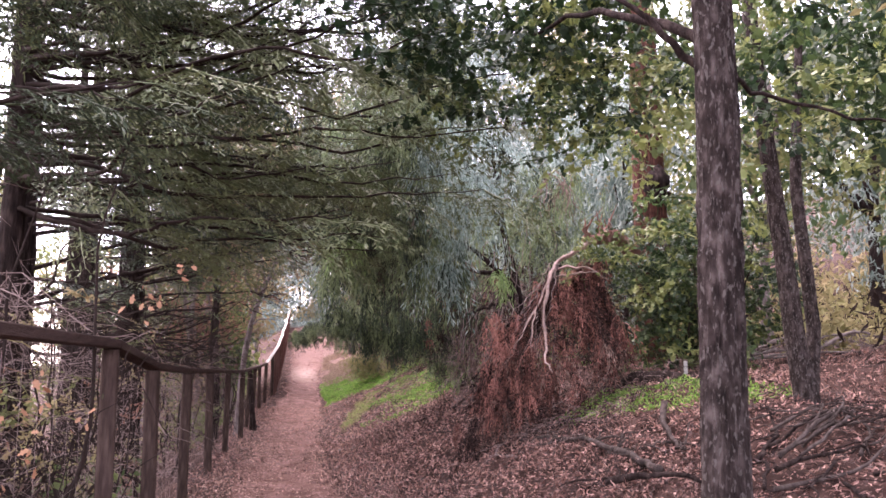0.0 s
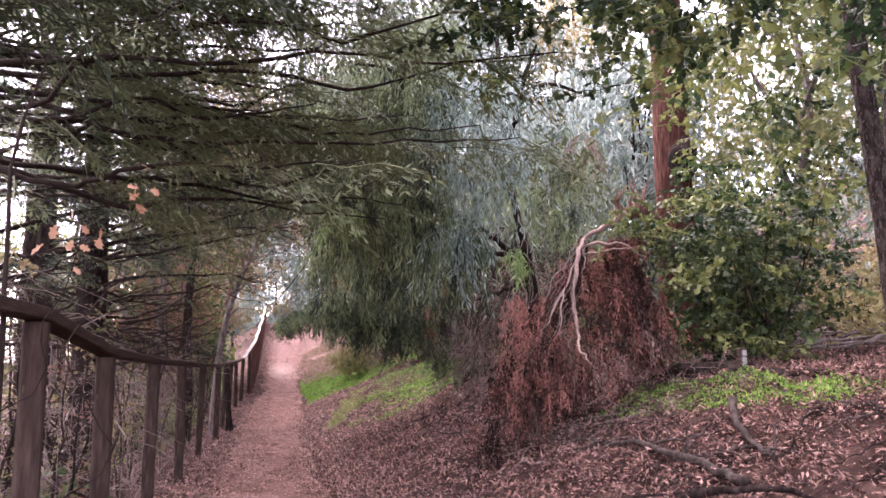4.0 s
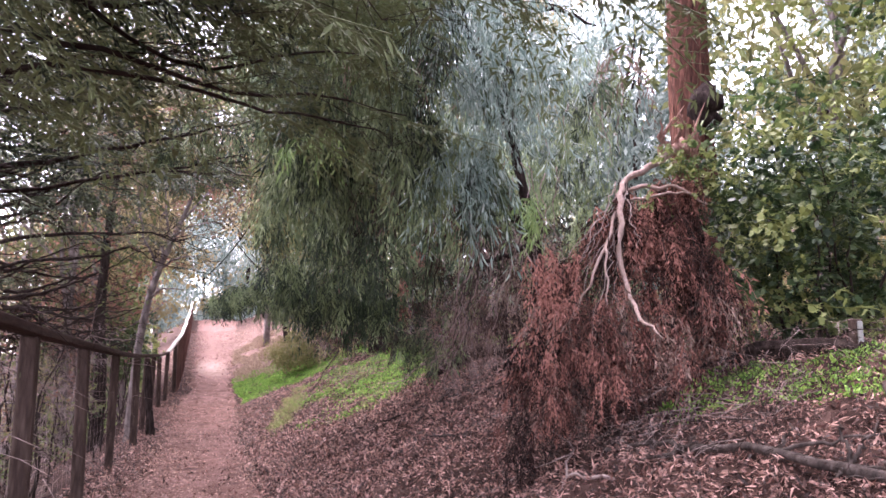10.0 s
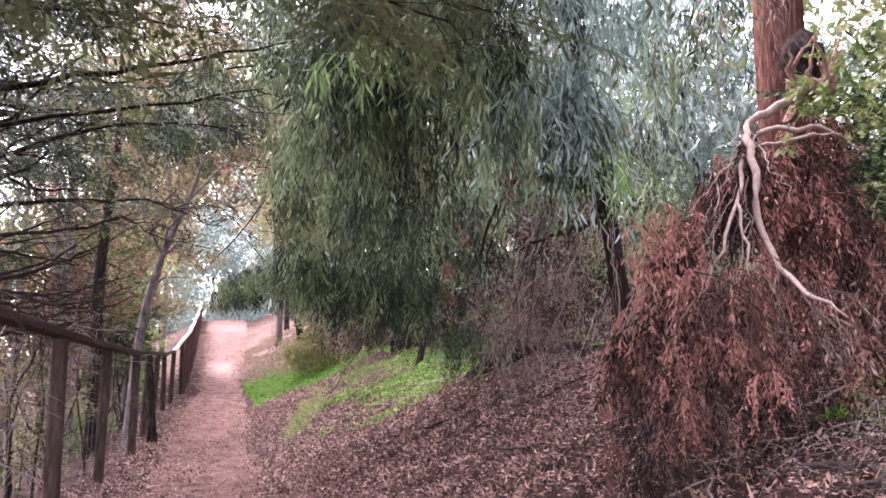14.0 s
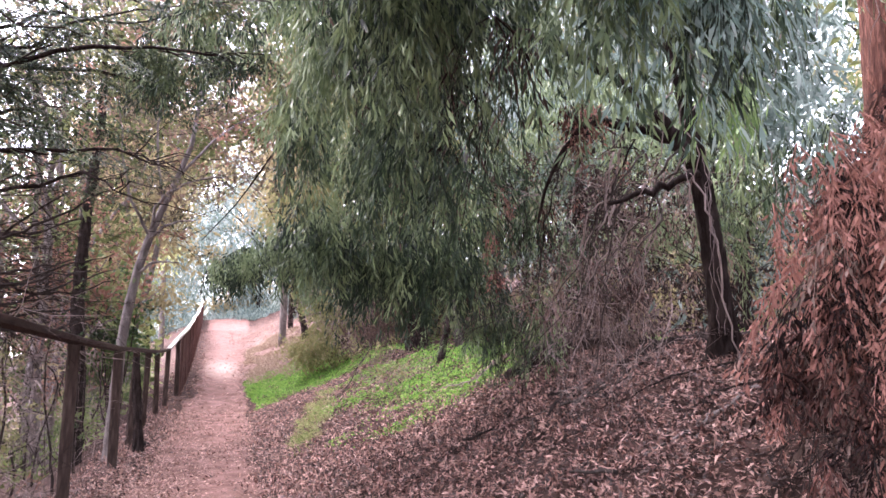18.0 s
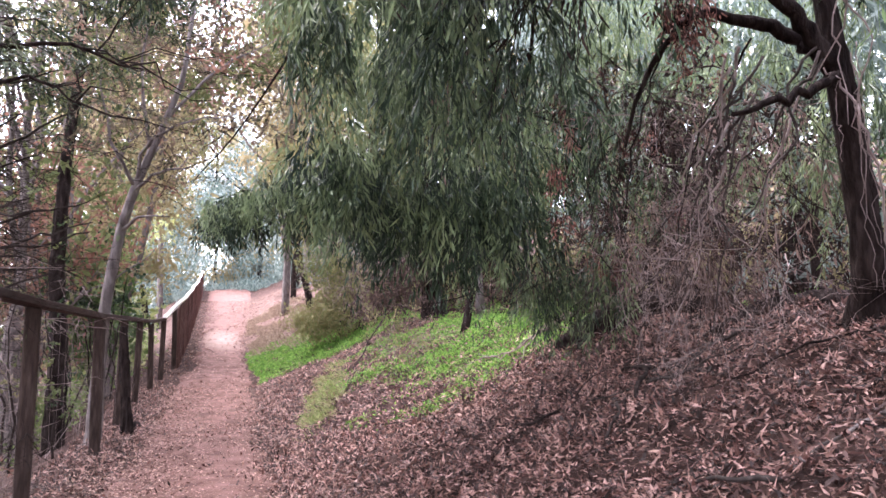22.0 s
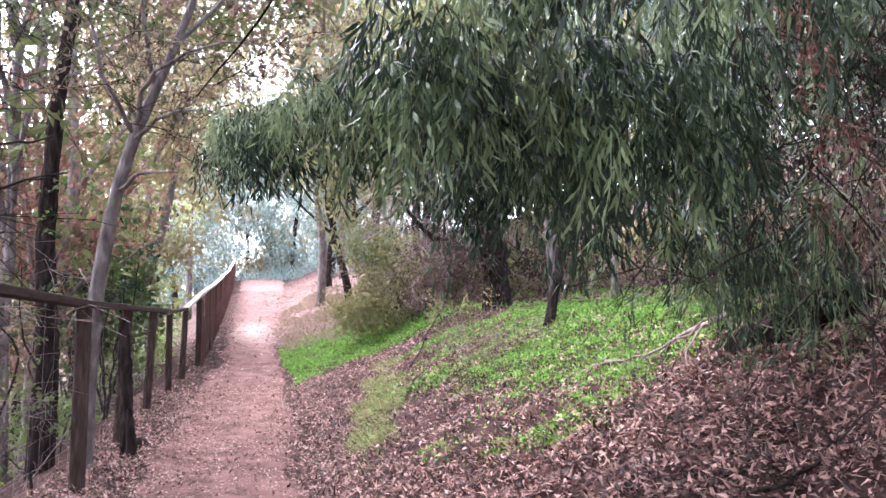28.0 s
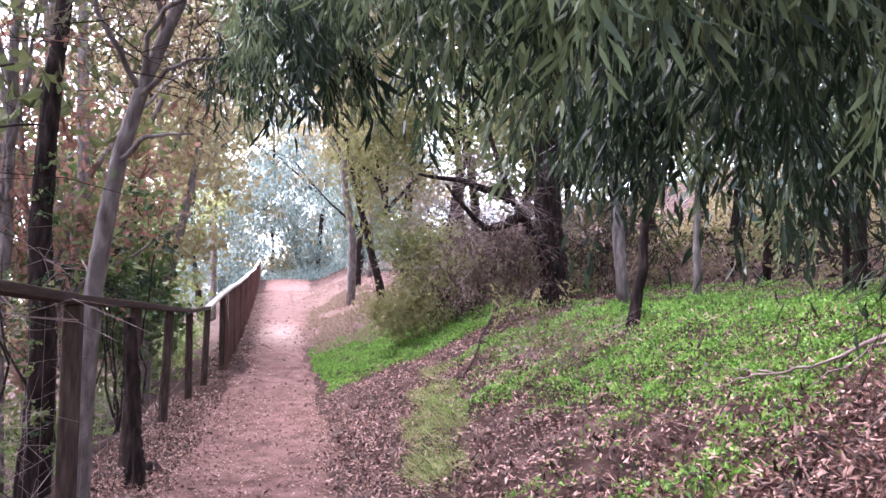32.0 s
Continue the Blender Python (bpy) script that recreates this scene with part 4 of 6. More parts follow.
# ---- tall red-barked tree ----
red = thing("red_barked_tree", (7.0, 14.3, float(ground(7.0, 14.3))), "tall tree with furrowed red-brown bark and a dark burl", "tree")
trunk(red, [(7.0, 14.3, red.location.z - 0.3), (6.95, 14.3, 2.5), (6.88, 14.25, 4.2), (6.83, 14.2, 6.5), (6.75, 14.2, 13)], [0.44, 0.34, 0.3, 0.27, 0.18], M_RED_BARK, sides=44, rough=0.02, furrow=0.12)
bb = Build()
bb.tube(rel(red, sweep((6.9, 13.97, 4.15), (6.93, 13.95, 4.95), 9)), [0.05, 0.16, 0.22, 0.2, 0.25, 0.24, 0.2, 0.13, 0.04], 16, 0.14)
part("burl", bb.mesh("burl", M_BARK, True), red, label="dark knobbly burl")
trunk(red, [(6.6, 14.0, 3.0), (5.6, 12.6, 3.25), (4.9, 11.6, 3.2), (4.5, 11.2, 3.05)], [0.16, 0.12, 0.1, 0.07], M_TORN, "torn_limb", 14, 0.2, "splintered limb with fresh torn wood")

for i in range(7):
    o = np.array((4.55 + rng.normal() * 0.12, 11.2 + rng.normal() * 0.1, 3.0))
    trunk(red, [o, o + np.array((rng.normal() * 0.06, 0, 0.2)), o + np.array((rng.normal() * 0.1, 0, rng.uniform(0.3, 0.6)))], [0.035, 0.022, 0.004], M_TORN, "splinter", 5, 0.1)

# ---- lichened tree at the start and its leafy crown ----
oak = thing("lichened_oak", (2.1, 3.65, float(ground(2.1, 3.65))), "young oak with dark bark blotched by pale lichen", "tree")
oz = oak.location.z
trunk(oak, [(2.08, 3.65, oz - 0.2), (2.1, 3.65, oz + 0.5), (2.13, 3.66, 1.6), (2.16, 3.66, 2.6), (2.17, 3.7, 4.2), (2.1, 3.8, 6)], [0.14, 0.11, 0.1, 0.095, 0.085, 0.06], M_LICHEN_BARK, sides=48, rough=0.03, furrow=0.26)
for pts, r in (([(2.17, 3.68, 2.55), (2.16, 3.74, 2.78), (2.0, 3.8, 2.95), (1.87, 3.8, 3.1), (1.6, 4.0, 3.4), (1.2, 4.6, 3.9)], 0.03),
               ([(2.25, 3.68, 2.8), (2.58, 4.0, 2.78), (3.01, 4.0, 2.74), (3.6, 4.1, 2.7)], 0.016),
               ([(2.2, 3.7, 2.9), (2.0, 4.4, 3.4), (1.9, 5.2, 3.7), (1.9, 6.2, 3.9)], 0.035),
               ([(2.2, 3.7, 3.2), (2.8, 4.6, 3.8), (3.4, 5.6, 4.0)], 0.025),
               ([(2.2, 3.7, 4.0), (2.9, 5.0, 4.8), (3.4, 6.4, 5.0)], 0.035),
               ([(2.2, 3.7, 3.6), (1.2, 3.8, 4.3), (0.4, 4.2, 4.6)], 0.035)):
    trunk(oak, pts, np.linspace(r, 0.007, len(pts)), M_BARK, "limb", 7)


def crown_points(n, c, r, lo=-9):
    out = []
    while len(out) < n:
        q = unit(1)[0] * rng.uniform(0.35, 1.0) * np.array(r) + np.array(c)
        if q[2] > lo:
            out.append(q)
    return out


sprays(oak, crown_points(60, (2.2, 5.9, 3.7), (0.95, 0.8, 0.65), 3.1), OAK, pitch=(0, 0.6), size=(0.6, 1.0))
sprays(oak, crown_points(130, (2.9, 6.4, 4.1), (2.2, 2.4, 1.3), 2.9), OAK, pitch=(0, 0.6))
join_sprays("over_trail_crown", oak, crown_points(90, (1.5, 6.4, 4.3), (1.6, 1.6, 0.9), 3.4), OAK, (0.8, 1.3), (0, 0.6))
# crown spread wide overhead, mostly out of view, added to dim the start
join_sprays("crown", oak, crown_points(150, (2.4, 3.6, 5.9), (3.2, 4.6, 1.6), 4.3), OAK, (0.9, 1.5), (0, 0.6))
second = thing("leaning_oak", (5.3, 7.6, float(ground(5.3, 7.6))), "slender leaning oak with dark mossy bark", "tree")
trunk(second, [(5.3, 7.5, second.location.z - 0.15), (5.27, 7.5, 0.95), (5.18, 7.5, 1.5), (5.1, 7.5, 2.4), (4.97, 7.5, 3.6), (4.85, 7.5, 5.0), (4.8, 7.5, 6.5)], [0.17, 0.115, 0.098, 0.088, 0.08, 0.07, 0.04], M_LICHEN_BARK, sides=32, rough=0.02, furrow=0.16)
trunk(second, [(5.42, 7.65, second.location.z + 0.1), (5.55, 7.7, 1.6), (5.5, 7.8, 3.2), (5.8, 8, 5)], [0.085, 0.07, 0.06, 0.04], M_LICHEN_BARK, "second_stem", sides=24, rough=0.02, furrow=0.16)
sprays(second, crown_points(120, (5.6, 8.6, 4.4), (2.2, 1.8, 1.6), 2.6), OAK, pitch=(0, 0.6))

# ---- leafy bush behind the heap ----
bush = thing("oak_thicket", (5.8, 10.9, float(ground(5.8, 10.9))), "dense green broad-leaved bush beside the withered heap", "bush")
for i in range(9):
    e = np.array((5.8, 10.9, 0)) + np.array((rng.normal() * 0.8, rng.normal() * 0.6, rng.uniform(2.2, 4.0)))
    trunk(bush, sweep(np.array(bush.location) + np.array((rng.normal() * 0.3, rng.normal() * 0.3, -0.05)), e, 5), [0.02, 0.016, 0.012, 0.008, 0.004], M_TWIG, "stem", 5)
sprays(bush, crown_points(150, (5.9, 10.8, 2.3), (1.15, 1.0, 1.9), 1.15), OAK, pitch=(-0.3, 0.7))
join_sprays("inner_foliage", bush, crown_points(110, (5.9, 11.2, 2.0), (1.0, 0.9, 1.6), 0.9), OAK, pitch=(-0.3, 0.7))
join_sprays("foliage", bush, crown_points(130, (6.5, 11.7, 2.7), (1.4, 1.0, 1.2), 1.95), OAK, pitch=(-0.3, 0.7))
sprays(bush, [(4.55 + rng.normal() * 0.26, 10.8 + rng.normal() * 0.2, 2.85 + rng.normal() * 0.2) for i in range(40)], OAK, pitch=(-0.3, 0.5), size=(0.5, 0.8))

# ---- conifers behind the fence ----
def conifer(at, r, h, boughs, label, aim=(-1.5, 1.2), reach=(1.6, 4.2), zs=(1.0, 7.5), green=2.2, size=(0.8, 1.4), most=235, over=-9):
    x, y = at
    z = float(ground(x, y))
    tree = thing("conifer", (x, y, z), label, "tree", "conifers behind the fence")
    trunk(tree, [(x, y, z - 0.3), (x + 0.05, y, z + 2), (x, y + 0.05, z + h * 0.5), (x, y, z + h)], [r * 1.25, r, r * 0.75, r * 0.25], M_BARK, sides=28, rough=0.02, furrow=0.14)
    leafy, bare = [], []
    for i in range(boughs):
        zz = rng.uniform(*zs)
        a = rng.uniform(*aim)
        far = rng.uniform(*reach)
        e = np.array((x + far * math.cos(a), y + far * math.sin(a), zz + rng.uniform(-0.2, 0.9)))
        if zz < over:
            e[0] = min(e[0], rng.uniform(-1.5, -0.7))
        line = sweep((x, y, zz), e, 7, sag=0.14, wob=0.03)
        bough = trunk(tree, line, np.linspace(0.03, 0.006, 7), M_TWIG, "bough", 5, 0.0)
        dirn = math.atan2(e[1] - y, e[0] - x)
        for s in np.linspace(0.22, 1, 9):
            p = np.array([np.interp(s, np.linspace(0, 1, 7), line[:, c]) for c in range(3)])
            for sd in (-1, 1):
                if p[0] > -1.3 and zz <= green:
                    continue
                q = (p, dirn + sd * rng.uniform(0.2, 1.1), bough)
                if zz > green and rng.random() < 0.9:
                    leafy.append(q)
                else:
                    bare.append(q)
    order = rng.permutation(len(leafy))
    for k in order[:90]:
        p, yw, bough = leafy[k]
        part("needle_spray", FIR[k % 6], bough, spin(rel(tree, p), yw, rng.uniform(0, 0.45), rng.normal() * 0.3, rng.uniform(*size)))
    rest = {tuple(leafy[k][0]): leafy[k][1] for k in order[90:most]}
    if rest:
        join_sprays("needles", tree, list(rest), FIR, size, (0, 0.5), lambda p: rest[tuple(p)])
    if bare:
        turn = {tuple(p): w for p, w, o in bare}
        join_sprays("bare_twig_tangle", tree, list(turn), BARE, (0.6, 1.2), (-0.1, 0.5), lambda p: turn[tuple(p)])
    return tree


dark = conifer((-2.85, 16), 0.24, 14, 44, "tall conifer with dark furrowed trunk and long dead lower boughs", (-1.4, 0.9), (1.8, 3.7), (1.0, 6.5), 2.6, over=3.4)
conifer((-4.3, 19), 0.2, 14, 30, "conifer with layered dark boughs", (-1.4, 1.0), (1.8, 3.4), (1.0, 8.5), 2.4, over=3.4)
tall = conifer((-3.5, 11.5), 0.22, 14, 30, "tall conifer with dark trunk and drooping needle boughs", (-1.2, 0.9), (1.8, 3.8), (1.2, 7.0), over=3.0)
conifer((-2.7, 8.6), 0.12, 12, 68, "slim conifer with layered boughs reaching over the trail", (-0.7, 0.8), (2.6, 5.0), (2.7, 6.4), 2.2, (1.0, 1.7), 620)
conifer((-5.2, 14.5), 0.2, 14, 22, "conifer with layered dark boughs")
conifer((-5.2, 21.5), 0.2, 14, 24, "conifer with layered dark boughs", (-1.5, 1.5), (1.6, 3.2))
conifer((-3.3, 5.0), 0.14, 12, 18, "slim conifer with layered boughs beside the fence", (0.0, 1.3), (1.6, 3.0), (2.6, 6.0))
conifer((-7.5, 18), 0.22, 15, 12, "conifer standing down the slope", (-1.8, 1.8), (1.6, 3.6), (-1, 7))

def long_bough(tree, pts, r, leafy, bare):
    """A sweeping bough with sparse needles and bare twigs."""
    b = trunk(tree, pts, np.linspace(r, 0.005, len(pts)), M_BARK, "bough", 6, 0.03)
    pts = np.asarray(pts, float)
    for i in range(leafy + bare):
        t = rng.uniform(0.3, 1.0) * (len(pts) - 1)
        k = min(int(t), len(pts) - 2)
        p = pts[k] + (pts[k + 1] - pts[k]) * (t - k)
        a = math.atan2(*(pts[k + 1] - pts[k])[1::-1]) + rng.choice((-1, 1)) * rng.uniform(0.2, 1.1)
        if i < leafy:
            part("needle_spray", FIR[i % 6], b, spin(rel(tree, p), a, rng.uniform(0, 0.5), rng.normal() * 0.3, rng.uniform(0.45, 0.8)))
        else:
            l = rng.uniform(0.3, 0.8)
            w = Build()
            w.tube(rel(tree, sweep(p, p + np.array((l * math.cos(a), l * math.sin(a), rng.normal() * 0.12)), 5, wob=0.07)), np.linspace(0.007, 0.002, 5), 4, cap=False)
            part("twig", w.mesh("twig", M_TWIG), b)


long_bough(tall, [(-3.5, 11.5, 2.0), (-2.3, 11.65, 2.4), (-1.35, 11.85, 2.64), (-0.65, 12.0, 2.87), (0.0, 12.1, 3.1), (0.59, 12.17, 3.32)], 0.035, 12, 8)
long_bough(tall, [(-3.5, 11.5, 1.9), (-2.3, 11.8, 2.25), (-1.4, 12.1, 2.45), (-0.24, 12.1, 2.72), (0.35, 12.2, 2.92)], 0.028, 10, 10)
long_bough(tall, [(-3.5, 11.5, 2.4), (-2.4, 11.6, 2.8), (-1.37, 11.8, 3.1), (-0.8, 11.85, 3.3), (-0.2, 11.9, 3.6)], 0.032, 22, 6)
long_bough(tall, [(-3.5, 11.5, 2.9), (-2.2, 11.4, 3.1), (-1.0, 11.4, 3.3), (0.0, 11.3, 3.5), (0.65, 11.3, 3.75)], 0.032, 26, 6)
long_bough(dark, [(-2.85, 16, 2.3), (-2.0, 15.2, 2.45), (-1.3, 14.6, 2.42), (-0.6, 14.5, 2.45), (-0.17, 14.5, 2.34)], 0.03, 8, 10)
long_bough(dark, [(-2.85, 16, 2.0), (-2.0, 15.3, 2.15), (-1.3, 14.8, 2.15), (-0.75, 14.6, 2.3), (-0.5, 14.5, 2.1)], 0.025, 4, 10)
long_bough(dark, [(-2.85, 16, 2.7), (-1.9, 15.0, 2.95), (-0.9, 14.0, 3.05), (-0.2, 14.0, 3.1), (0.48, 14.0, 3.15)], 0.03, 24, 6)

# ---- slanting grey tree at the fence ----
grey = thing("slanting_tree", (-1.3, 21.0, float(ground(-1.3, 21.0))), "slender grey-barked tree slanting over the fence with sparse autumn leaves", "tree")
trunk(grey, [(-1.2, 21.0, grey.location.z - 0.2), (-1.15, 21.0, 0.4), (-1.1, 21.0, 1.2), (-0.95, 20.9, 2.1), (-0.75, 20.8, 2.75), (-0.48, 20.7, 3.4), (-0.25, 20.6, 4.0), (-0.1, 20.5, 5.4)], [0.1, 0.078, 0.068, 0.06, 0.052, 0.042, 0.034, 0.02], M_GREY_BARK, sides=20, furrow=0.12)
for pts in ([(-0.8, 20.8, 2.65), (-1.05, 20.6, 3.1), (-1.2, 20.5, 3.9), (-1.3, 20.4, 4.8)], [(-0.78, 20.8, 2.7), (-0.72, 20.6, 3.1), (-0.3, 20.4, 3.4), (0.4, 20.2, 3.5)], [(-0.45, 20.7, 3.5), (0.2, 20.9, 4.3), (1.0, 21.2, 4.9)], [(-0.6, 20.75, 3.1), (-0.75, 20.4, 3.9), (-0.6, 20.1, 5)], [(-0.95, 20.9, 2.1), (-0.7, 20.6, 2.25), (-0.35, 20.3, 2.2)], [(-0.8, 20.8, 2.6), (-0.5, 20.6, 2.8), (-0.1, 20.4, 2.85)]):
    trunk(grey, pts, np.linspace(0.028, 0.007, len(pts)), M_GREY_BARK, "limb", 6)
sprays(grey, crown_points(105, (-0.5, 21, 4.3), (2.2, 1.8, 1.7), 2.4), AUTUMN, pitch=(-0.2, 0.5))
join_sprays("bare_twig_tangle", grey, crown_points(110, (-0.6, 21, 4.0), (2.0, 1.5, 1.7), 2.2), BARE, pitch=(-0.4, 0.4))

join_sprays("crown", grey, crown_points(50, (-0.1, 22.3, 5.6), (2.0, 1.9, 2.3), 3.2), C_AUTUMN, (0.8, 1.4))
join_sprays("olive_crown", grey, crown_points(50, (0.2, 23.0, 6.4), (2.0, 1.9, 2.0), 4.4), C_OLIVE, (0.8, 1.4))

grey.location = (-1.13, 20.5, grey.location.z)

# ---- brush below the fence ----
for k, (x, y) in enumerate([(-1.75, 3.4), (-2.3, 4.5), (-1.8, 5.4), (-2.2, 6.5), (-1.75, 7.4), (-2.1, 8.5), (-2.9, 5.6), (-2.9, 7.6), (-2.2, 10.5), (-2.0, 12.5), (-2.1, 14.5), (-1.9, 16.5), (-1.9, 18.5), (-2.0, 20.5), (-2.0, 23), (-2.0, 26), (-2.0, 29), (-3.6, 9), (-3.6, 14), (-3.4, 19), (-3.4, 24)]):
    z = float(ground(x, y))
    br = thing("brush", (x, y, z), "tangle of bare grey-brown brush below the fence", "bush", "brush along the fence")
    for i in range(3):
        o = np.array((x + rng.normal() * 0.3, y + rng.normal() * 0.7, z - 0.1))
        trunk(br, sweep(o, o + np.array((rng.normal() * 0.4, rng.normal() * 0.5, rng.uniform(1.8, 3.4))), 5, wob=0.05), [0.02, 0.017, 0.013, 0.009, 0.004], M_TWIG, "stem", 5, 0)
    join_sprays("twig_tangle", br, [(min(x + rng.normal() * 0.4, -1.5 if y > 9 else -2.1), y + rng.normal() * 0.75, z + rng.uniform(0.0, 2.6)) for i in range(56 if y < 9 else 30)], BARE if k % 2 else BARE_GREY, (0.8, 1.6) if y > 9 else (0.6, 1.1), (-0.35, 0.3), lambda p: rng.choice((1.57, 4.71)) + rng.normal() * 0.5)
    sprays(br, [(min(x + rng.normal() * 0.4, -1.75), y + rng.normal() * 0.8, z + rng.uniform(0.3, 2.6)) for i in range(11)], AUTUMN if k % 2 else OLIVE, yaw=lambda p: rng.uniform(1.9, 4.4), pitch=(-0.6, 0.5))
ivy = thing("ivy_clad_trunk", (-1.75, 22.4, float(ground(-1.75, 22.4))), "dark dead trunk wrapped in ivy and dry stems", "tree")
iz = ivy.location.z
trunk(ivy, [(-1.75, 22.4, iz - 0.1), (-1.72, 22.4, 0.6), (-1.8, 22.4, 1.8), (-1.75, 22.4, 3.2), (-1.6, 22.5, 5.0), (-1.65, 22.5, 7.4)], [0.15, 0.12, 0.1, 0.085, 0.06, 0.02], M_BARK, sides=20, furrow=0.2)
sprays(ivy, [(-1.75 + rng.normal() * 0.12, 22.3 + rng.normal() * 0.12, rng.uniform(iz + 0.2, 2.4)) for i in range(36)], IVY, "ivy_spray", size=(0.4, 0.8), pitch=(-0.8, 0.8))
old = thing("old_stump", (-0.7, 21.2, float(ground(-0.7, 21.2))), "dark knotty dead stump standing against the fence", "stump")
oz2 = old.location.z
trunk(old, [(-0.66, 21.15, oz2 - 0.1), (-0.7, 21.2, oz2 + 0.4), (-0.74, 21.25, oz2 + 0.9), (-0.77, 21.2, oz2 + 1.42)], [0.085, 0.055, 0.062, 0.04], M_BARK, sides=20, furrow=0.4)
trunk(old, [(-0.62, 21.0, oz2 - 0.05), (-0.64, 21.0, oz2 + 0.25), (-0.66, 21.02, oz2 + 0.5)], [0.05, 0.035, 0.02], M_BARK, "broken_stem", sides=14, furrow=0.35)
for at, base in (((-0.56, 4.97, 1.82), (-1.25, 4.9, 0.3)), ((-0.72, 4.73, 1.62), (-1.3, 4.6, 0.2)), ((-1.06, 3.92, 0.97), (-1.4, 4.0, 0.0))):
    tw = thing("leafy_twig", (base[0], base[1], float(ground(base[0], base[1]))), "thin twig with a few withered orange-tan leaves", "twig", "twigs beside the fence")
    line = sweep(np.array((base[0], base[1], tw.location.z - 0.05)), at, 7, sag=-0.15, wob=0.04)
    trunk(tw, line, np.linspace(0.005, 0.0015, 7), M_TWIG, "stem", 4, 0)
    b = Build()
    n = 9 if at[2] > 1.2 else 26
    p = np.array(at) + rng.normal(size=(n, 3)) * (0.05 if n == 9 else 0.14)
    d = rng.normal(size=(n, 3)) + np.array((0, 0, -0.8))
    b.lobed(p - np.array(tw.location), d, rng.normal(size=(n, 3)), rng.uniform(0.035, 0.06, n), LOBES)
    part("withered_leaves", b.mesh("withered_leaves", M_TAN), tw, kind="stuff")

# ---- far trees ----
def woodland_tree(x, y, h, w, meshes, n, label, bark, r=0.15, low=0.25, name="tree"):
    z = float(ground(x, y))
    t = thing(name, (x, y, z), label, "tree", "trees beyond the bend")
    trunk(t, sweep((x, y, z - 0.2), (x + rng.normal() * 0.5, y, z + h * 0.85), 6, wob=0.02), np.linspace(r, r * 0.3, 6), bark, sides=8)
    for i in range(4):
        o = np.array((x, y, z + h * rng.uniform(0.25, 0.6)))
        trunk(t, sweep(o, o + np.array((rng.normal() * w * 0.6, rng.normal() * w * 0.4, h * 0.25)), 4), [r * 0.5, r * 0.4, r * 0.25, r * 0.1], bark, "limb", 5)
    pts = crown_points(n, (x, y, z + h * (0.5 + low / 2)), (w, w, h * (0.5 - low / 2)))
    join_sprays("crown", t, pts, meshes, size=(0.9, 1.7), pitch=(-0.3, 0.3))
    return t


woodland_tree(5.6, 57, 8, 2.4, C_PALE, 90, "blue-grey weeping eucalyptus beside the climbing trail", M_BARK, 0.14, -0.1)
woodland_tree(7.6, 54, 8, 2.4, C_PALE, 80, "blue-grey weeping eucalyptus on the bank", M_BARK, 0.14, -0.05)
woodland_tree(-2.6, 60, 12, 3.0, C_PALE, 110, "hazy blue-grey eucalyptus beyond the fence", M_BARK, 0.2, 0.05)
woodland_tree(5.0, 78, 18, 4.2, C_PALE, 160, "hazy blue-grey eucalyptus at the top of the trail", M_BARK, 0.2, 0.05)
woodland_tree(4.4, 47, 9, 2.0, C_OLIVE, 50, "yellowing olive-green tree over the far trail", M_BARK, 0.14, 0.4)
woodland_tree(3.9, 37, 7, 1.7, C_OLIVE, 60, "yellowing olive-green tree on the bank", M_BARK, 0.14, 0.15)
woodland_tree(6.4, 31, 8, 2.2, C_OLIVE, 68, "olive-green tree with dry twigs on the bank", M_BARK, 0.14, 0.15)
woodland_tree(-2.6, 29, 4.8, 1.5, C_BRIGHT, 50, "bright green broad-leaved tree behind the fence", M_BARK, 0.14, 0.1)
woodland_tree(-2.6, 34, 5, 1.6, C_BRIGHT, 50, "bright green broad-leaved tree behind the fence", M_BARK, 0.14, 0.1)
woodland_tree(-2.4, 25, 6, 1.5, C_AUTUMN, 38, "reddish autumn tree behind the fence", M_GREY_BARK, 0.08, 0.2)
woodland_tree(-4.2, 27, 9, 2.6, C_AUTUMN, 30, "autumn tree behind the fence", M_GREY_BARK, 0.14, 0.1)
woodland_tree(-7, 34, 11, 3.2, C_OLIVE, 40, "pale olive tree beyond the fence", M_BARK, 0.2, 0.1)
woodland_tree(-4.5, 46, 12, 3.4, C_BRIGHT, 74, "green tree beyond the fence", M_BARK, 0.2, 0.1)
woodland_tree(-14, 30, 14, 4, C_OAK, 34, "green tree on the slope below the fence", M_BARK, 0.2, 0.1)
woodland_tree(-12, 22, 13, 3.4, C_AUTUMN, 34, "autumn tree on the slope below the fence", M_BARK, 0.2, 0.1)
woodland_tree(6.8, 21.5, 8, 2.2, C_PALE, 70, "hazy blue-grey eucalyptus behind the gum tree", M_BARK, 0.08, 0.1)
woodland_tree(8.3, 18.6, 8, 2.2, C_PALE, 60, "hazy blue-grey eucalyptus on the bank", M_BARK, 0.07, 0.02)
woodland_tree(10, 21, 10, 3, C_PALE, 90, "hazy blue-grey eucalyptus on the bank", M_BARK, 0.2, 0.1)
woodland_tree(9.5, 27, 14, 3.2, C_OLIVE, 120, "olive-green tree up the bank", M_BARK, 0.08, 0.15)
woodland_tree(12, 32, 16, 4.2, C_OLIVE, 130, "olive-green tree up the bank", M_BARK, 0.2, 0.1)
woodland_tree(9.4, 14.4, 9, 2.3, C_OLIVE, 74, "thin olive tree up the bank", M_GREY_BARK, 0.12, 0.15)
woodland_tree(11, 11, 9, 2.8, C_OLIVE, 90, "green oak up the bank", M_BARK, 0.16, 0.15)
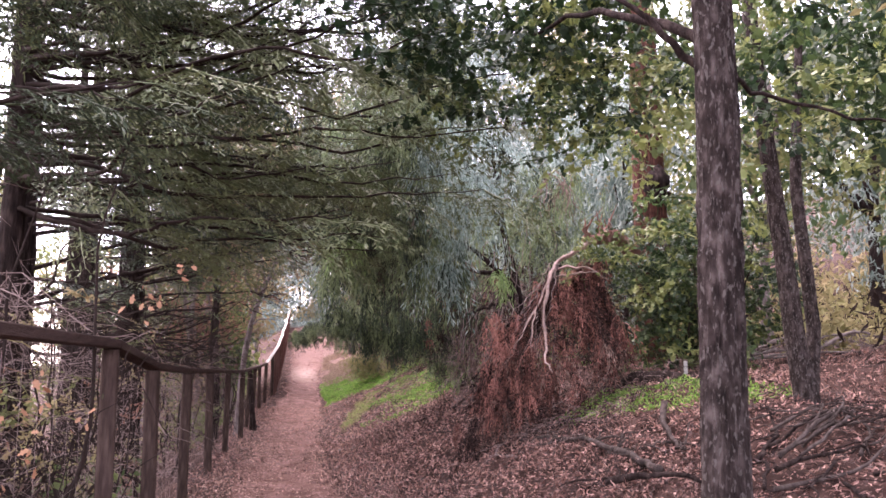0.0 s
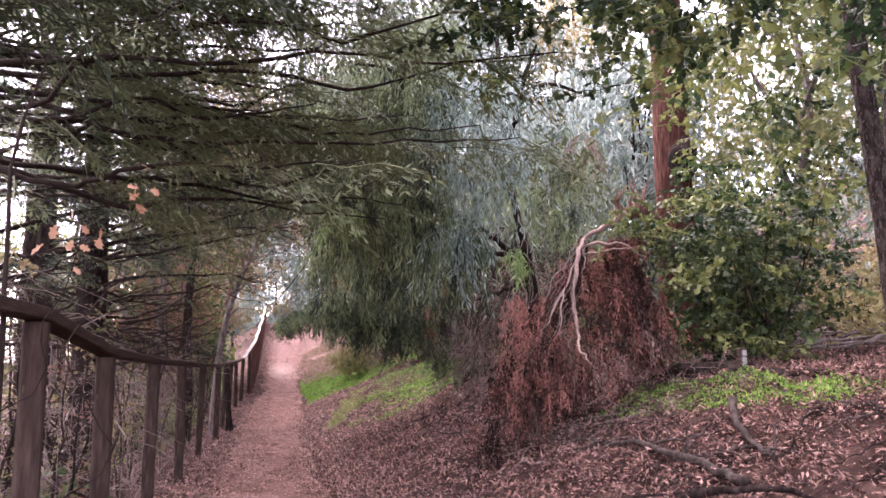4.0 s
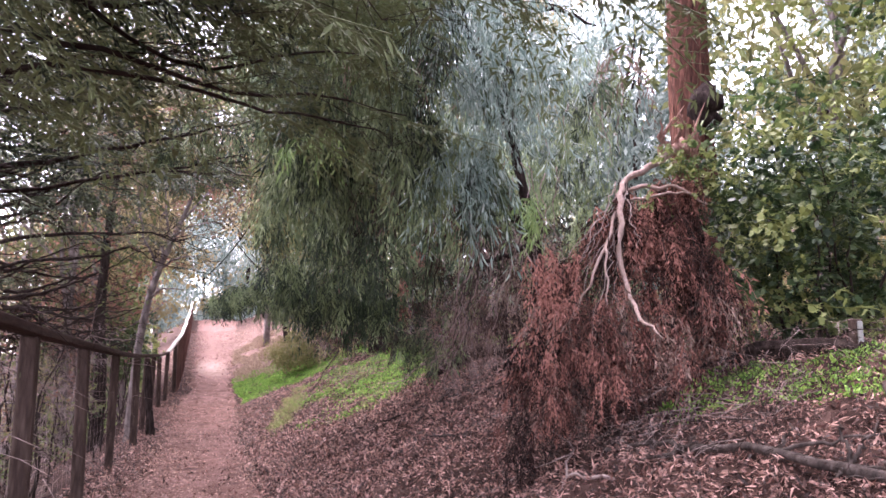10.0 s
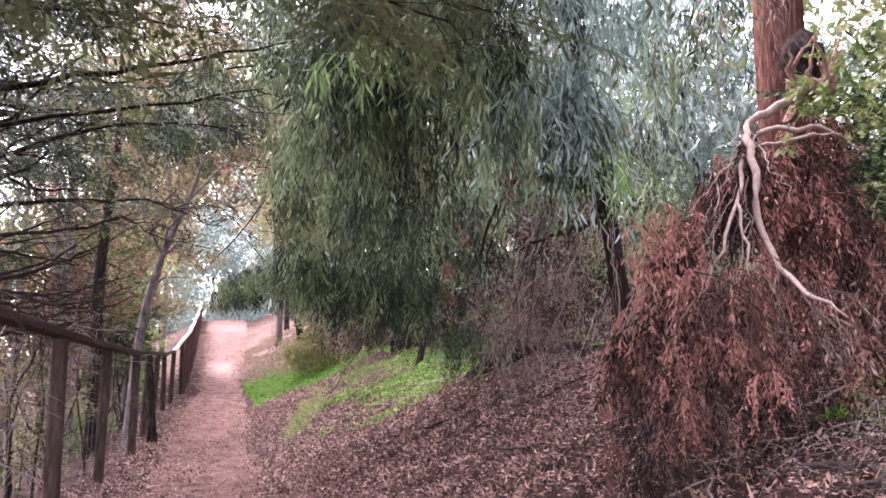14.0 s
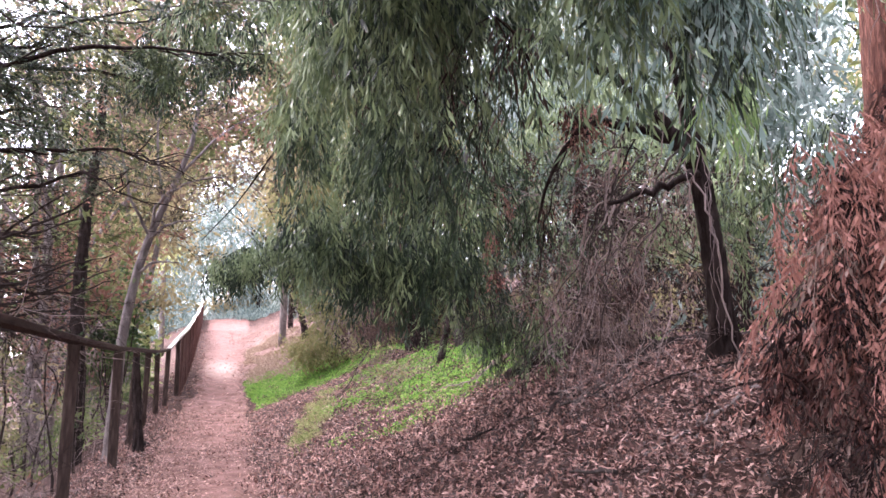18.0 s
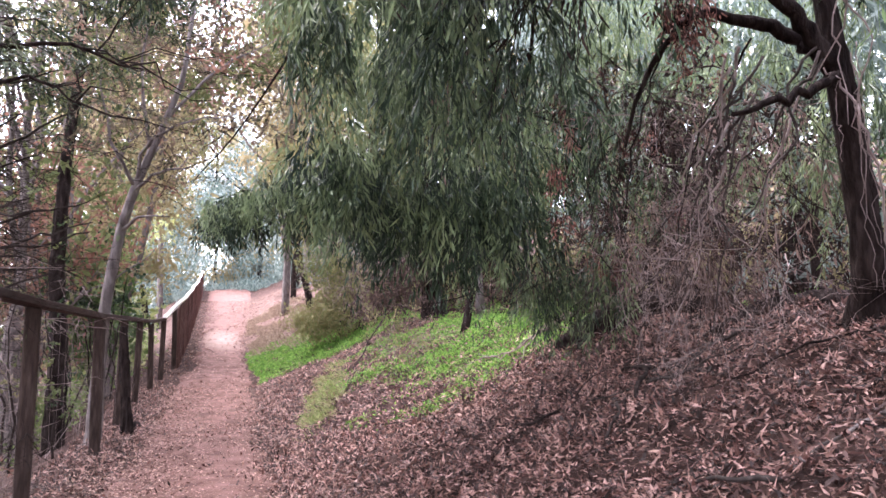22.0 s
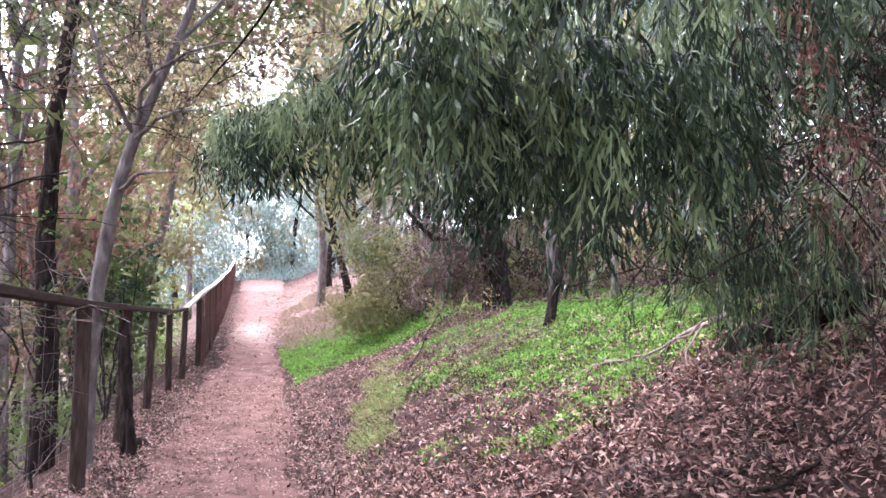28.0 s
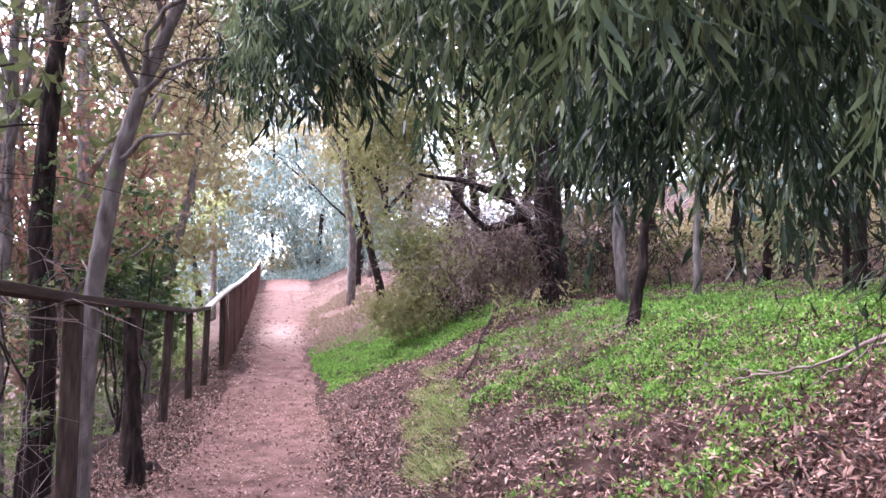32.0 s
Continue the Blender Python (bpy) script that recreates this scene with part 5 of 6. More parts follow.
woodland_tree(8.3, 8.6, 8, 1.8, C_OAK, 64, "green oak up the bank", M_BARK, 0.12, 0.2)
woodland_tree(8.6, 5.6, 9, 2.2, C_OLIVE, 63, "thin tree up the bank", M_BARK, 0.1, 0.3)
woodland_tree(6.9, 6.6, 8, 1.5, C_OLIVE, 54, "thin dark-trunked tree up the bank", M_BARK, 0.1, 0.5)
woodland_tree(15, 18, 10, 4, C_PALE, 60, "green oak far up the bank", M_BARK, 0.2, 0.1)
woodland_tree(14, 8, 12, 4, C_OAK, 110, "green oak far up the bank", M_BARK, 0.2, 0.1)
woodland_tree(8, 44, 11, 4, C_OLIVE, 91, "olive tree at the hilltop", M_BARK, 0.2, 0.1)
woodland_tree(16, 40, 14, 5, C_OAK, 114, "green tree at the hilltop", M_BARK, 0.2, 0.1)
woodland_tree(22, 26, 14, 5, C_OLIVE, 114, "olive tree at the hilltop", M_BARK, 0.2, 0.05)

woodland_tree(-2.2, 33, 16, 3.6, C_OLIVE, 130, "tall olive tree reaching over the far fence", M_BARK, 0.18, 0.35)
woodland_tree(-2.6, 24.2, 11, 2.9, C_AUTUMN, 34, "tall autumn tree arching over the fence", M_GREY_BARK, 0.1, 0.3)
woodland_tree(5.0, 33.0, 13, 2.8, C_OLIVE, 70, "tall yellow-olive tree over the trail", M_BARK, 0.14, 0.45)
woodland_tree(-3.0, 27.5, 13, 2.8, C_AUTUMN, 44, "tall autumn tree leaning over the fence", M_GREY_BARK, 0.14, 0.35)
woodland_tree(5.4, 42, 15, 3.2, C_PALE, 70, "tall hazy blue-grey eucalyptus above the trail", M_BARK, 0.18, 0.35)
woodland_tree(-5.2, 24.5, 9, 2.2, C_AUTUMN, 26, "thin autumn tree below the fence", M_GREY_BARK, 0.1, 0.05)
woodland_tree(-4.0, 31, 8, 2.0, C_OLIVE, 73, "olive tree below the fence", M_BARK, 0.12, 0.05)
woodland_tree(-9, 27, 12, 3.0, C_OLIVE, 36, "olive tree down the slope", M_BARK, 0.16, 0.05)
woodland_tree(-3.4, 38, 9, 2.2, C_OLIVE, 73, "pale olive tree beside the far fence", M_BARK, 0.14, 0.05)
woodland_tree(-10, 40, 14, 4.0, C_OAK, 44, "green tree down the slope", M_BARK, 0.2, 0.05)
woodland_tree(-8, 14, 13, 3.0, C_OAK, 30, "green tree down the slope", M_BARK, 0.2, 0.05)
woodland_tree(-6.5, 7, 12, 2.8, C_OAK, 34, "green tree down the slope", M_BARK, 0.2, 0.05)
# four unseen trees, added to block sky light and close the place behind
woodland_tree(-4, -2, 12, 3.2, C_OAK, 38, "unseen green tree beside the trail, added to dim the start", M_BARK, 0.2, 0.25)
woodland_tree(5.5, -1, 11, 3.4, C_OAK, 38, "unseen green oak beside the trail, added to dim the start", M_BARK, 0.2, 0.25)
woodland_tree(1.5, -7, 11, 3.6, C_OAK, 38, "unseen green oak over the trail, added to dim the start", M_BARK, 0.2, 0.3)
woodland_tree(9.5, 1.5, 11, 3.4, C_OAK, 38, "green oak up the bank", M_BARK, 0.2, 0.2)

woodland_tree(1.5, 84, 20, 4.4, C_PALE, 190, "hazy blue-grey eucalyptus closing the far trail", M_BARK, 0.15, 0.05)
woodland_tree(3.4, 41, 15, 3.4, C_OLIVE, 170, "tall yellow-olive tree arching over the far trail", M_GREY_BARK, 0.16, 0.35)
woodland_tree(-1.9, 37, 14, 3.0, C_AUTUMN, 120, "tall autumn tree arching over the far fence", M_GREY_BARK, 0.14, 0.35)
woodland_tree(6.2, 36, 14, 3.2, C_OLIVE, 130, "tall olive tree up the bank", M_BARK, 0.16, 0.2)
woodland_tree(-1.6, 52, 16, 3.6, C_OLIVE, 170, "tall olive tree leaning over the far fence", M_GREY_BARK, 0.16, 0.3)
woodland_tree(5.6, 52, 17, 3.8, C_OLIVE, 170, "tall yellow-olive tree above the far bank", M_GREY_BARK, 0.16, 0.3)
woodland_tree(5.6, 24.8, 13, 2.6, C_PALE, 110, "tall hazy blue-grey eucalyptus behind the gum tree", M_GREY_BARK, 0.1, 0.35)
woodland_tree(9.5, 33, 9, 3.0, C_OLIVE, 120, "olive tree on the crest of the bank", M_BARK, 0.14, 0.1)
woodland_tree(12, 36, 11, 3.4, C_OLIVE, 120, "olive tree on the crest of the bank", M_BARK, 0.14, 0.1)
woodland_tree(7.4, 31.5, 7, 2.2, C_OLIVE, 80, "low olive tree on the crest of the bank", M_BARK, 0.1, 0.05)
woodland_tree(-2.5, 80, 12, 3.6, C_OLIVE, 90, "hazy olive tree closing the far trail", M_BARK, 0.15, 0.05)
woodland_tree(8.5, 72, 13, 4.0, C_OAK, 90, "green tree closing the far trail", M_BARK, 0.15, 0.05)

woodland_tree(-6.5, 17.5, 13, 2.6, C_OLIVE, 26, "olive tree down the slope", M_BARK, 0.16, 0.2)
woodland_tree(-4.2, 33.5, 12, 2.6, C_AUTUMN, 50, "tall autumn tree beyond the fence", M_GREY_BARK, 0.14, 0.1)

woodland_tree(-1.9, 31, 9.5, 2.3, C_OLIVE, 82, "yellow-olive tree leaning over the far fence", M_GREY_BARK, 0.12, 0.25)

woodland_tree(-2.5, 23.8, 9, 1.9, C_OLIVE, 22, "thin olive tree behind the fence", M_GREY_BARK, 0.08, 0.3)
woodland_tree(-5.8, 28.5, 11, 2.4, C_OLIVE, 36, "olive tree down the slope", M_BARK, 0.12, 0.1)
green = thing("green_bush", (-1.5, 25.6, float(ground(-1.5, 25.6))), "bright green leafy bush growing through the fence", "bush")
for i in range(5):
    trunk(green, sweep(np.array(green.location) + np.array((0, rng.normal() * 0.2, -0.05)), (-1.5 + rng.normal() * 0.4, 25.6 + rng.normal() * 0.4, rng.uniform(1.4, 2.6)), 5), [0.02, 0.017, 0.013, 0.009, 0.004], M_TWIG, "stem", 5, 0)
sprays(green, crown_points(46, (-1.5, 25.6, 1.75), (0.75, 0.9, 1.0), 0.2), OAK, pitch=(-0.4, 0.6))

# undergrowth up the bank and down the slope, nobody could count it
under = new("undergrowth")
tagged(under, label="dry brown and olive undergrowth between the trees", category="undergrowth", kind="stuff")


def under_points(n, x0, x1, y0, y1, keep):
    X, Y = rng.uniform(x0, x1, n), rng.uniform(y0, y1, n)
    return [(x, y, float(ground(x, y)) + rng.uniform(0.1, 0.7)) for x, y in zip(X, Y) if keep(x, y)]


bank_wild = lambda x, y: (x > 7.2 or (y > 27.5 and x > 5.0)) and not (9 > x and 18.5 < y < 27)
join_sprays("bank_top_dry", under, under_points(60, 5, 9.5, 27, 33, lambda x, y: True), C_DRY, (0.7, 1.5))
join_sprays("bank_top_olive", under, under_points(60, 4.6, 9.5, 28, 36, lambda x, y: True), C_OLIVE, (0.8, 1.7))
join_sprays("dry_undergrowth", under, under_points(260, 5, 22, 4, 44, bank_wild), C_DRY, (0.8, 1.8))
join_sprays("olive_undergrowth", under, under_points(260, 5, 22, 4, 44, bank_wild), C_OLIVE, (0.7, 1.6))
join_sprays("fence_foot_thicket", under, [(rng.uniform(-3.2, -1.75), rng.uniform(2.6, 9.5), rng.uniform(-0.7, 0.75)) for i in range(70)], C_DRY, (0.5, 0.9))
join_sprays("near_slope_undergrowth", under, under_points(46, -5.5, -2.3, 3.5, 16, lambda x, y: True), C_DRY, (0.7, 1.5))
join_sprays("near_slope_green", under, under_points(34, -6, -2.3, 3.5, 16, lambda x, y: True), C_OAK, (0.7, 1.4))
join_sprays("fence_undergrowth", under, under_points(70, -3.6, -1.3, 23, 46, lambda x, y: x < fence_x(y) - 0.8), C_BRIGHT, (0.5, 1.1))
join_sprays("trail_end_growth", under, under_points(80, -1.0, 8, 71, 78, lambda x, y: True), C_PALE, (0.7, 1.4))
join_sprays("slope_undergrowth", under, under_points(70, -14, -4.5, 3, 44, lambda x, y: True), C_OLIVE, (0.8, 1.8))
join_sprays("slope_dry_undergrowth", under, under_points(60, -14, -3.4, 3, 44, lambda x, y: True), C_DRY, (0.8, 1.8))

# wooded ridge that closes the distance
ridge = new("far_woods")
tagged(ridge, label="hazy wooded ridge beyond the trail", category="woods", kind="stuff")


def ridge_points(n, x0, x1, y0, y1, top):
    X, Y = rng.uniform(x0, x1, n), rng.uniform(y0, y1, n)
    return [(x, y, float(ground(x, y)) + top * rng.random() ** 1.3) for x, y in zip(X, Y)]


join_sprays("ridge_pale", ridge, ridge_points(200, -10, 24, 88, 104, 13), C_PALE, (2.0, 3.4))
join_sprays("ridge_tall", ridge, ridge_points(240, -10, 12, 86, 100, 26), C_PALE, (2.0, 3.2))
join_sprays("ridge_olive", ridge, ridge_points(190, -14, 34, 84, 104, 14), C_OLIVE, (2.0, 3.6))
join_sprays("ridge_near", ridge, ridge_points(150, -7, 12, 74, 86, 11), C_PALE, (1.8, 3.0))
join_sprays("ridge_mid", ridge, ridge_points(230, -9, 14, 78, 90, 17), C_OLIVE, (1.8, 3.2))
join_sprays("ridge_green", ridge, ridge_points(100, 16, 30, 4, 52, 9), C_OAK, (2.0, 3.2))
join_sprays("ridge_dry", ridge, ridge_points(90, 14, 26, 8, 50, 7), C_OLIVE, (1.8, 3.0))
join_sprays("valley_green", ridge, ridge_points(60, -30, -15, 4, 70, 7), C_OAK, (2.0, 3.4))

# dark tree with forked arms on the green bank
mid = thing("forked_dark_tree", (4.9, 25.9, float(ground(4.9, 25.9))), "dark thick-trunked tree with bare forked limbs on the green bank", "tree")
mz = mid.location.z
trunk(mid, [(4.95, 25.9, mz - 0.2), (4.9, 25.9, mz + 0.5), (4.82, 25.9, 2.6), (4.8, 25.9, 4.5), (4.7, 25.9, 7)], [0.3, 0.22, 0.2, 0.17, 0.1], M_BARK, sides=24, furrow=0.15)
for pts in ([(4.85, 25.85, 1.6), (4.5, 25.7, 2.2), (4.1, 25.6, 2.8), (3.75, 25.6, 3.8), (3.5, 25.6, 5)], [(4.1, 25.6, 2.75), (3.5, 25.5, 2.95), (2.6, 25.4, 3.05)], [(4.3, 25.6, 2.5), (3.6, 25.4, 2.2), (3.0, 25.3, 2.9)]):
    trunk(mid, pts, np.linspace(0.085, 0.02, len(pts)), M_BARK, "limb", 8)
join_sprays("bare_twig_tangle", mid, crown_points(90, (3.6, 25.9, 2.6), (1.4, 0.8, 1.2), 1.0), BARE_GREY, (0.7, 1.3), (-0.8, 0.6))
join_sprays("dry_brush", mid, crown_points(26, (3.9, 25.5, 1.7), (0.9, 0.5, 0.9), 1.0), C_DRY, (0.5, 1.0))
join_sprays("crown", mid, crown_points(90, (4.6, 26, 5.6), (2.2, 2, 2.0), 3.6), C_OLIVE, (0.8, 1.4))

# ---- olive shrub on the bank ----
shrub = thing("olive_shrub", (3.5, 28.2, float(ground(3.5, 28.2))), "rounded olive-green shrub with dry brown stems", "bush")
sz = shrub.location.z
for (lx, ly, lz, lr), mm, n in (((3.0, 28.2, 0.35, 0.7), C_OLIVE, 40), ((3.5, 28.0, 1.35, 0.7), C_OLIVE, 34), ((3.1, 28.4, 1.75, 0.5), C_OLIVE, 18), ((4.2, 28.5, 0.7, 0.6), C_DRY, 22), ((4.0, 28.5, 0.3, 0.7), C_DRY, 16)):
    join_sprays("foliage" if mm is C_OLIVE else "dry_foliage", shrub, crown_points(n, (lx, ly, sz + lz), (lr * 1.1, lr, lr), sz + 0.05), mm, size=(0.35, 0.85), pitch=(-0.8, 0.4))
join_sprays("bare_twig_tangle", shrub, crown_points(60, (4.0, 28.4, sz + 1.0), (1.4, 0.9, 1.3), sz), BARE, (0.7, 1.4), pitch=(-1.4, -0.2))
for x, y, h in ((4.6, 28.6, 1.6), (5.7, 28.4, 1.9), (4.2, 30.2, 2.2), (6.8, 27.6, 1.7), (5.3, 30.5, 2.6)):
    z = float(ground(x, y))
    th = thing("dry_thicket", (x, y, z), "brown thicket of bare twigs and dry leaves on the bank", "bush", "thickets on the bank")
    for i in range(6):
        o = np.array((x + rng.normal() * 0.3, y + rng.normal() * 0.3, z - 0.05))
        trunk(th, sweep(o, o + np.array((rng.normal() * 0.6, rng.normal() * 0.4, h * rng.uniform(0.8, 1.3))), 5, wob=0.06), [0.018, 0.015, 0.012, 0.008, 0.003], M_TWIG, "stem", 5, 0)
    join_sprays("bare_twig_tangle", th, crown_points(60, (x, y, z + h * 0.5), (1.0, 0.8, h * 0.55), z), BARE if h < 1.8 else BARE_GREY, (0.7, 1.3), (-1.3, 0.2))
    join_sprays("dry_leaves", th, crown_points(22, (x, y, z + h * 0.5), (0.9, 0.7, h * 0.5), z), C_DRY, (0.4, 0.9))

# ---- stub tree and thin stems on the green bank ----
for k, (x, y, h, r, lean) in enumerate([(4.25, 21.9, 1.6, 0.07, 0.35), (6.0, 23.5, 2.6, 0.06, 0.1), (7.5, 22.5, 2.5, 0.05, 0.1), (6.8, 19.8, 2.6, 0.05, 0.1)]):
    z = float(ground(x, y))
    t = thing("sapling", (x, y, z), "slender dark sapling trunk standing in green weeds", "tree", "saplings on the bank")
    trunk(t, [(x, y, z - 0.1), (x + lean * 0.5, y, z + h * 0.5), (x + lean, y + 0.1, z + h), (x + lean * 1.3, y + 0.1, z + h * 1.5)], [r, r * 0.8, r * 0.6, r * 0.3], M_GREY_BARK if k % 2 else M_BARK, sides=9)
    sprays(t, crown_points(14, (x + lean, y, z + h * 1.4), (0.7, 0.7, 0.5)), GUM_SMALL)

# ---- small shrub, sticks, log and stake ----
wisp = thing("wispy_shrub", (3.1, 21.3, float(ground(3.1, 21.3))), "wispy grey-green shrub on the edge of the bank", "bush")
sprays(wisp, crown_points(34, (3.2, 21.4, wisp.location.z + 0.35), (0.75, 0.5, 0.45), wisp.location.z + 0.02), OLIVE, size=(0.35, 0.6), pitch=(-1.2, -0.2))
join_sprays("bare_twig_tangle", wisp, crown_points(26, (3.1, 21.3, wisp.location.z + 0.15), (0.5, 0.4, 0.2), wisp.location.z), BARE_GREY, (0.4, 0.8), (-1.4, -0.3))


def stick(pts, r, label, twigs=4, material=M_GREY_BARK):
    """A fallen branch lying on the ground, with stubs of twigs."""
    x, y = pts[0][:2]
    t = thing("fallen_branch", (x, y, float(ground(x, y))), label, "branch", "fallen branches")
    p = np.array([(a, c, float(ground(a, c)) + r * 0.8 + h) for a, c, h in pts])
    trunk(t, p, np.linspace(r, r * 0.35, len(p)), material, "stem", 9, 0.08)
    for i in range(twigs):
        o = p[rng.integers(1, len(p))]
        e = o + np.array((rng.normal() * 0.35, rng.normal() * 0.35, 0))
        e[2] = float(ground(e[0], e[1])) + rng.uniform(0.02, 0.2)
        trunk(t, sweep(o, e, 4, wob=0.06), np.linspace(r * 0.4, r * 0.1, 4), material, "twig", 5, 0)


stick([(3.6, 7.4, 0.02), (3.57, 7.65, 0.03), (3.45, 8.1, 0.05), (3.42, 8.68, 0.04), (3.29, 9.41, 0.05), (3.33, 9.84, 0.06), (3.0, 10.1, 0.07)], 0.044, "long grey-brown fallen branch lying before the heap", 9, M_BRANCH)
stick([(4.2, 8.5, 0.12), (3.99, 8.14, 0.08), (3.95, 7.8, 0.05), (3.84, 7.45, 0.04)], 0.04, "crooked grey fallen branch on dry leaves", 5, M_BRANCH)
stick([(2.9, 7.7, 0), (3.23, 7.49, 0.08), (3.5, 7.1, 0.02), (3.7, 6.6, 0)], 0.045, "dark crooked fallen branch", 4, M_BARK)
stick([(2.8, 9.6, 0), (2.6, 10.0, 0.02), (2.9, 10.4, 0.05)], 0.016, "thin pale stick at the foot of the heap", 3, M_GREYTWIG)
stick([(3.9, 16.5, 0.35), (3.6, 17.2, 0.3), (3.5, 18.0, 0.05)], 0.025, "pale bent dead branch on the green bank", 6, M_GREYTWIG)
stick([(3.7, 12.6, 0.03), (3.3, 12.7, 0.02), (2.9, 12.75, 0.0)], 0.02, "thin grey stick on dry leaves", 2)
stick([(3.6, 24.6, 0.5), (3.1, 23.8, 0.2), (2.7, 23.2, 0.0)], 0.02, "dark bare branch lying on the bank", 5, M_BARK)
for k in range(26):
    x, y = (rng.uniform(3.6, 6.2), rng.uniform(5.0, 8.0)) if k < 16 else (rng.uniform(2.4, 4.3), rng.uniform(12.0, 15.5))
    a, l = rng.uniform(0, 6.3), rng.uniform(0.4, 1.0)
    stick([(x, y, 0.02), (x + l * 0.5 * math.cos(a), y + l * 0.5 * math.sin(a), 0.06), (x + l * math.cos(a + 0.3), y + l * math.sin(a + 0.3), rng.uniform(0, 0.15))], rng.uniform(0.008, 0.02), "thin dry grey stick on the leaf litter", 3, M_BRANCH if k % 2 else M_BARK)

for k in range(16):
    x, y = rng.uniform(3.7, 4.8), rng.uniform(5.8, 6.9)
    a, l = rng.uniform(-0.6, 0.9), rng.uniform(0.6, 1.3)
    stick([(x, y, rng.uniform(0.02, 0.12)), (x + l * 0.5 * math.cos(a), y + l * 0.5 * math.sin(a), rng.uniform(0.05, 0.2)), (x + l * math.cos(a + 0.3), y + l * math.sin(a + 0.3), rng.uniform(0, 0.12))], rng.uniform(0.01, 0.026), "dark crooked dead branch in a low pile on dry leaves", 4, M_BRANCH if k % 3 else M_BARK)

for k in range(14):
    x, y = rng.uniform(6.9, 9.0), rng.uniform(10.4, 12.6)
    a, l = rng.uniform(-0.5, 0.6), rng.uniform(0.9, 1.8)
    stick([(x - l / 2, y, rng.uniform(0.02, 0.2)), (x, y + 0.3 * a, rng.uniform(0.1, 0.35)), (x + l / 2, y + 0.6 * a, rng.uniform(0.05, 0.4))], rng.uniform(0.015, 0.035), "pale grey dead branch in a heap on the bank", 4, M_GREY_BARK)

stub = thing("rotten_log", (3.9, 16.6, float(ground(3.9, 16.6))), "dark rotten log lying under a green sprout on the bank", "log")
trunk(stub, [(a, c, float(ground(a, c)) + h) for a, c, h in ((3.7, 17.2, 0.02), (3.9, 17.05, 0.1), (4.25, 16.8, 0.14), (4.7, 16.5, 0.12), (5.2, 16.2, 0.05))], [0.07, 0.13, 0.15, 0.14, 0.08], M_BARK, sides=22, furrow=0.35)
dark_log = thing("rotten_log", (4.8, 14.8, float(ground(4.8, 14.8))), "dark decayed log lying behind the gum trunk's foot", "log")
trunk(dark_log, [(a, c, float(ground(a, c)) + h) for a, c, h in ((4.0, 15.0, 0.0), (4.4, 14.9, 0.05), (4.9, 14.8, 0.07), (5.4, 14.75, 0.05), (5.9, 14.7, 0.0))], [0.05, 0.09, 0.12, 0.11, 0.06], M_BARK, sides=22, furrow=0.35)
# log shape added in place of the dark shade band under the bush
log = thing("bush_shade_log", (4.9, 9.8, float(ground(4.9, 9.8))), "dark log shape behind the green weeds, added for the shade under the bush", "log")
trunk(log, [(4.5, 10.9, float(ground(4.5, 10.9)) + 0.0), (4.72, 10.3, float(ground(4.72, 10.3)) + 0.04), (4.9, 9.8, float(ground(4.9, 9.8)) + 0.05), (5.15, 9.25, float(ground(5.15, 9.25)) + 0.03), (5.5, 8.7, float(ground(5.5, 8.7)) - 0.02)], [0.05, 0.075, 0.08, 0.07, 0.05], M_BARK, sides=20, furrow=0.3)
stake = thing("marker_stake", (5.0, 9.55, float(ground(5.0, 9.55))), "weathered grey post with a pale metal plate", "post")
part("post", box_mesh("post", 0.085, 0.085, 0.5, M_POST, 0.01), stake, Matrix.Translation((0, 0, 0.05)))
part("plate", box_mesh("plate", 0.05, 0.012, 0.26, M_PLATE, 0.003), stake, Matrix.Translation((0, -0.0495, 0.15)), label="pale ribbed metal plate")
rock = thing("dark_stone", (-0.6, 21.7, float(ground(-0.6, 21.7))), "small dark stone at the foot of a fence post", "stone")
bm = bmesh.new()
bmesh.ops.create_icosphere(bm, subdivisions=3, radius=0.09)
for v in bm.verts:
    v.co *= 1 + 0.25 * noise.noise(v.co * 14)
    v.co.z *= 0.75
me = bpy.data.meshes.new("stone")
bm.to_mesh(me)
bm.free()
me.materials.append(M_BARK)
me.shade_smooth()
part("stone", me, rock, Matrix.Translation((0, 0, 0.04)))

# ---- weeds and litter ----
def scatter(n, x0, x1, y0, y1, keep):
    X, Y = rng.uniform(x0, x1, n), rng.uniform(y0, y1, n)
    k = keep(X, Y)
    return X[k], Y[k]


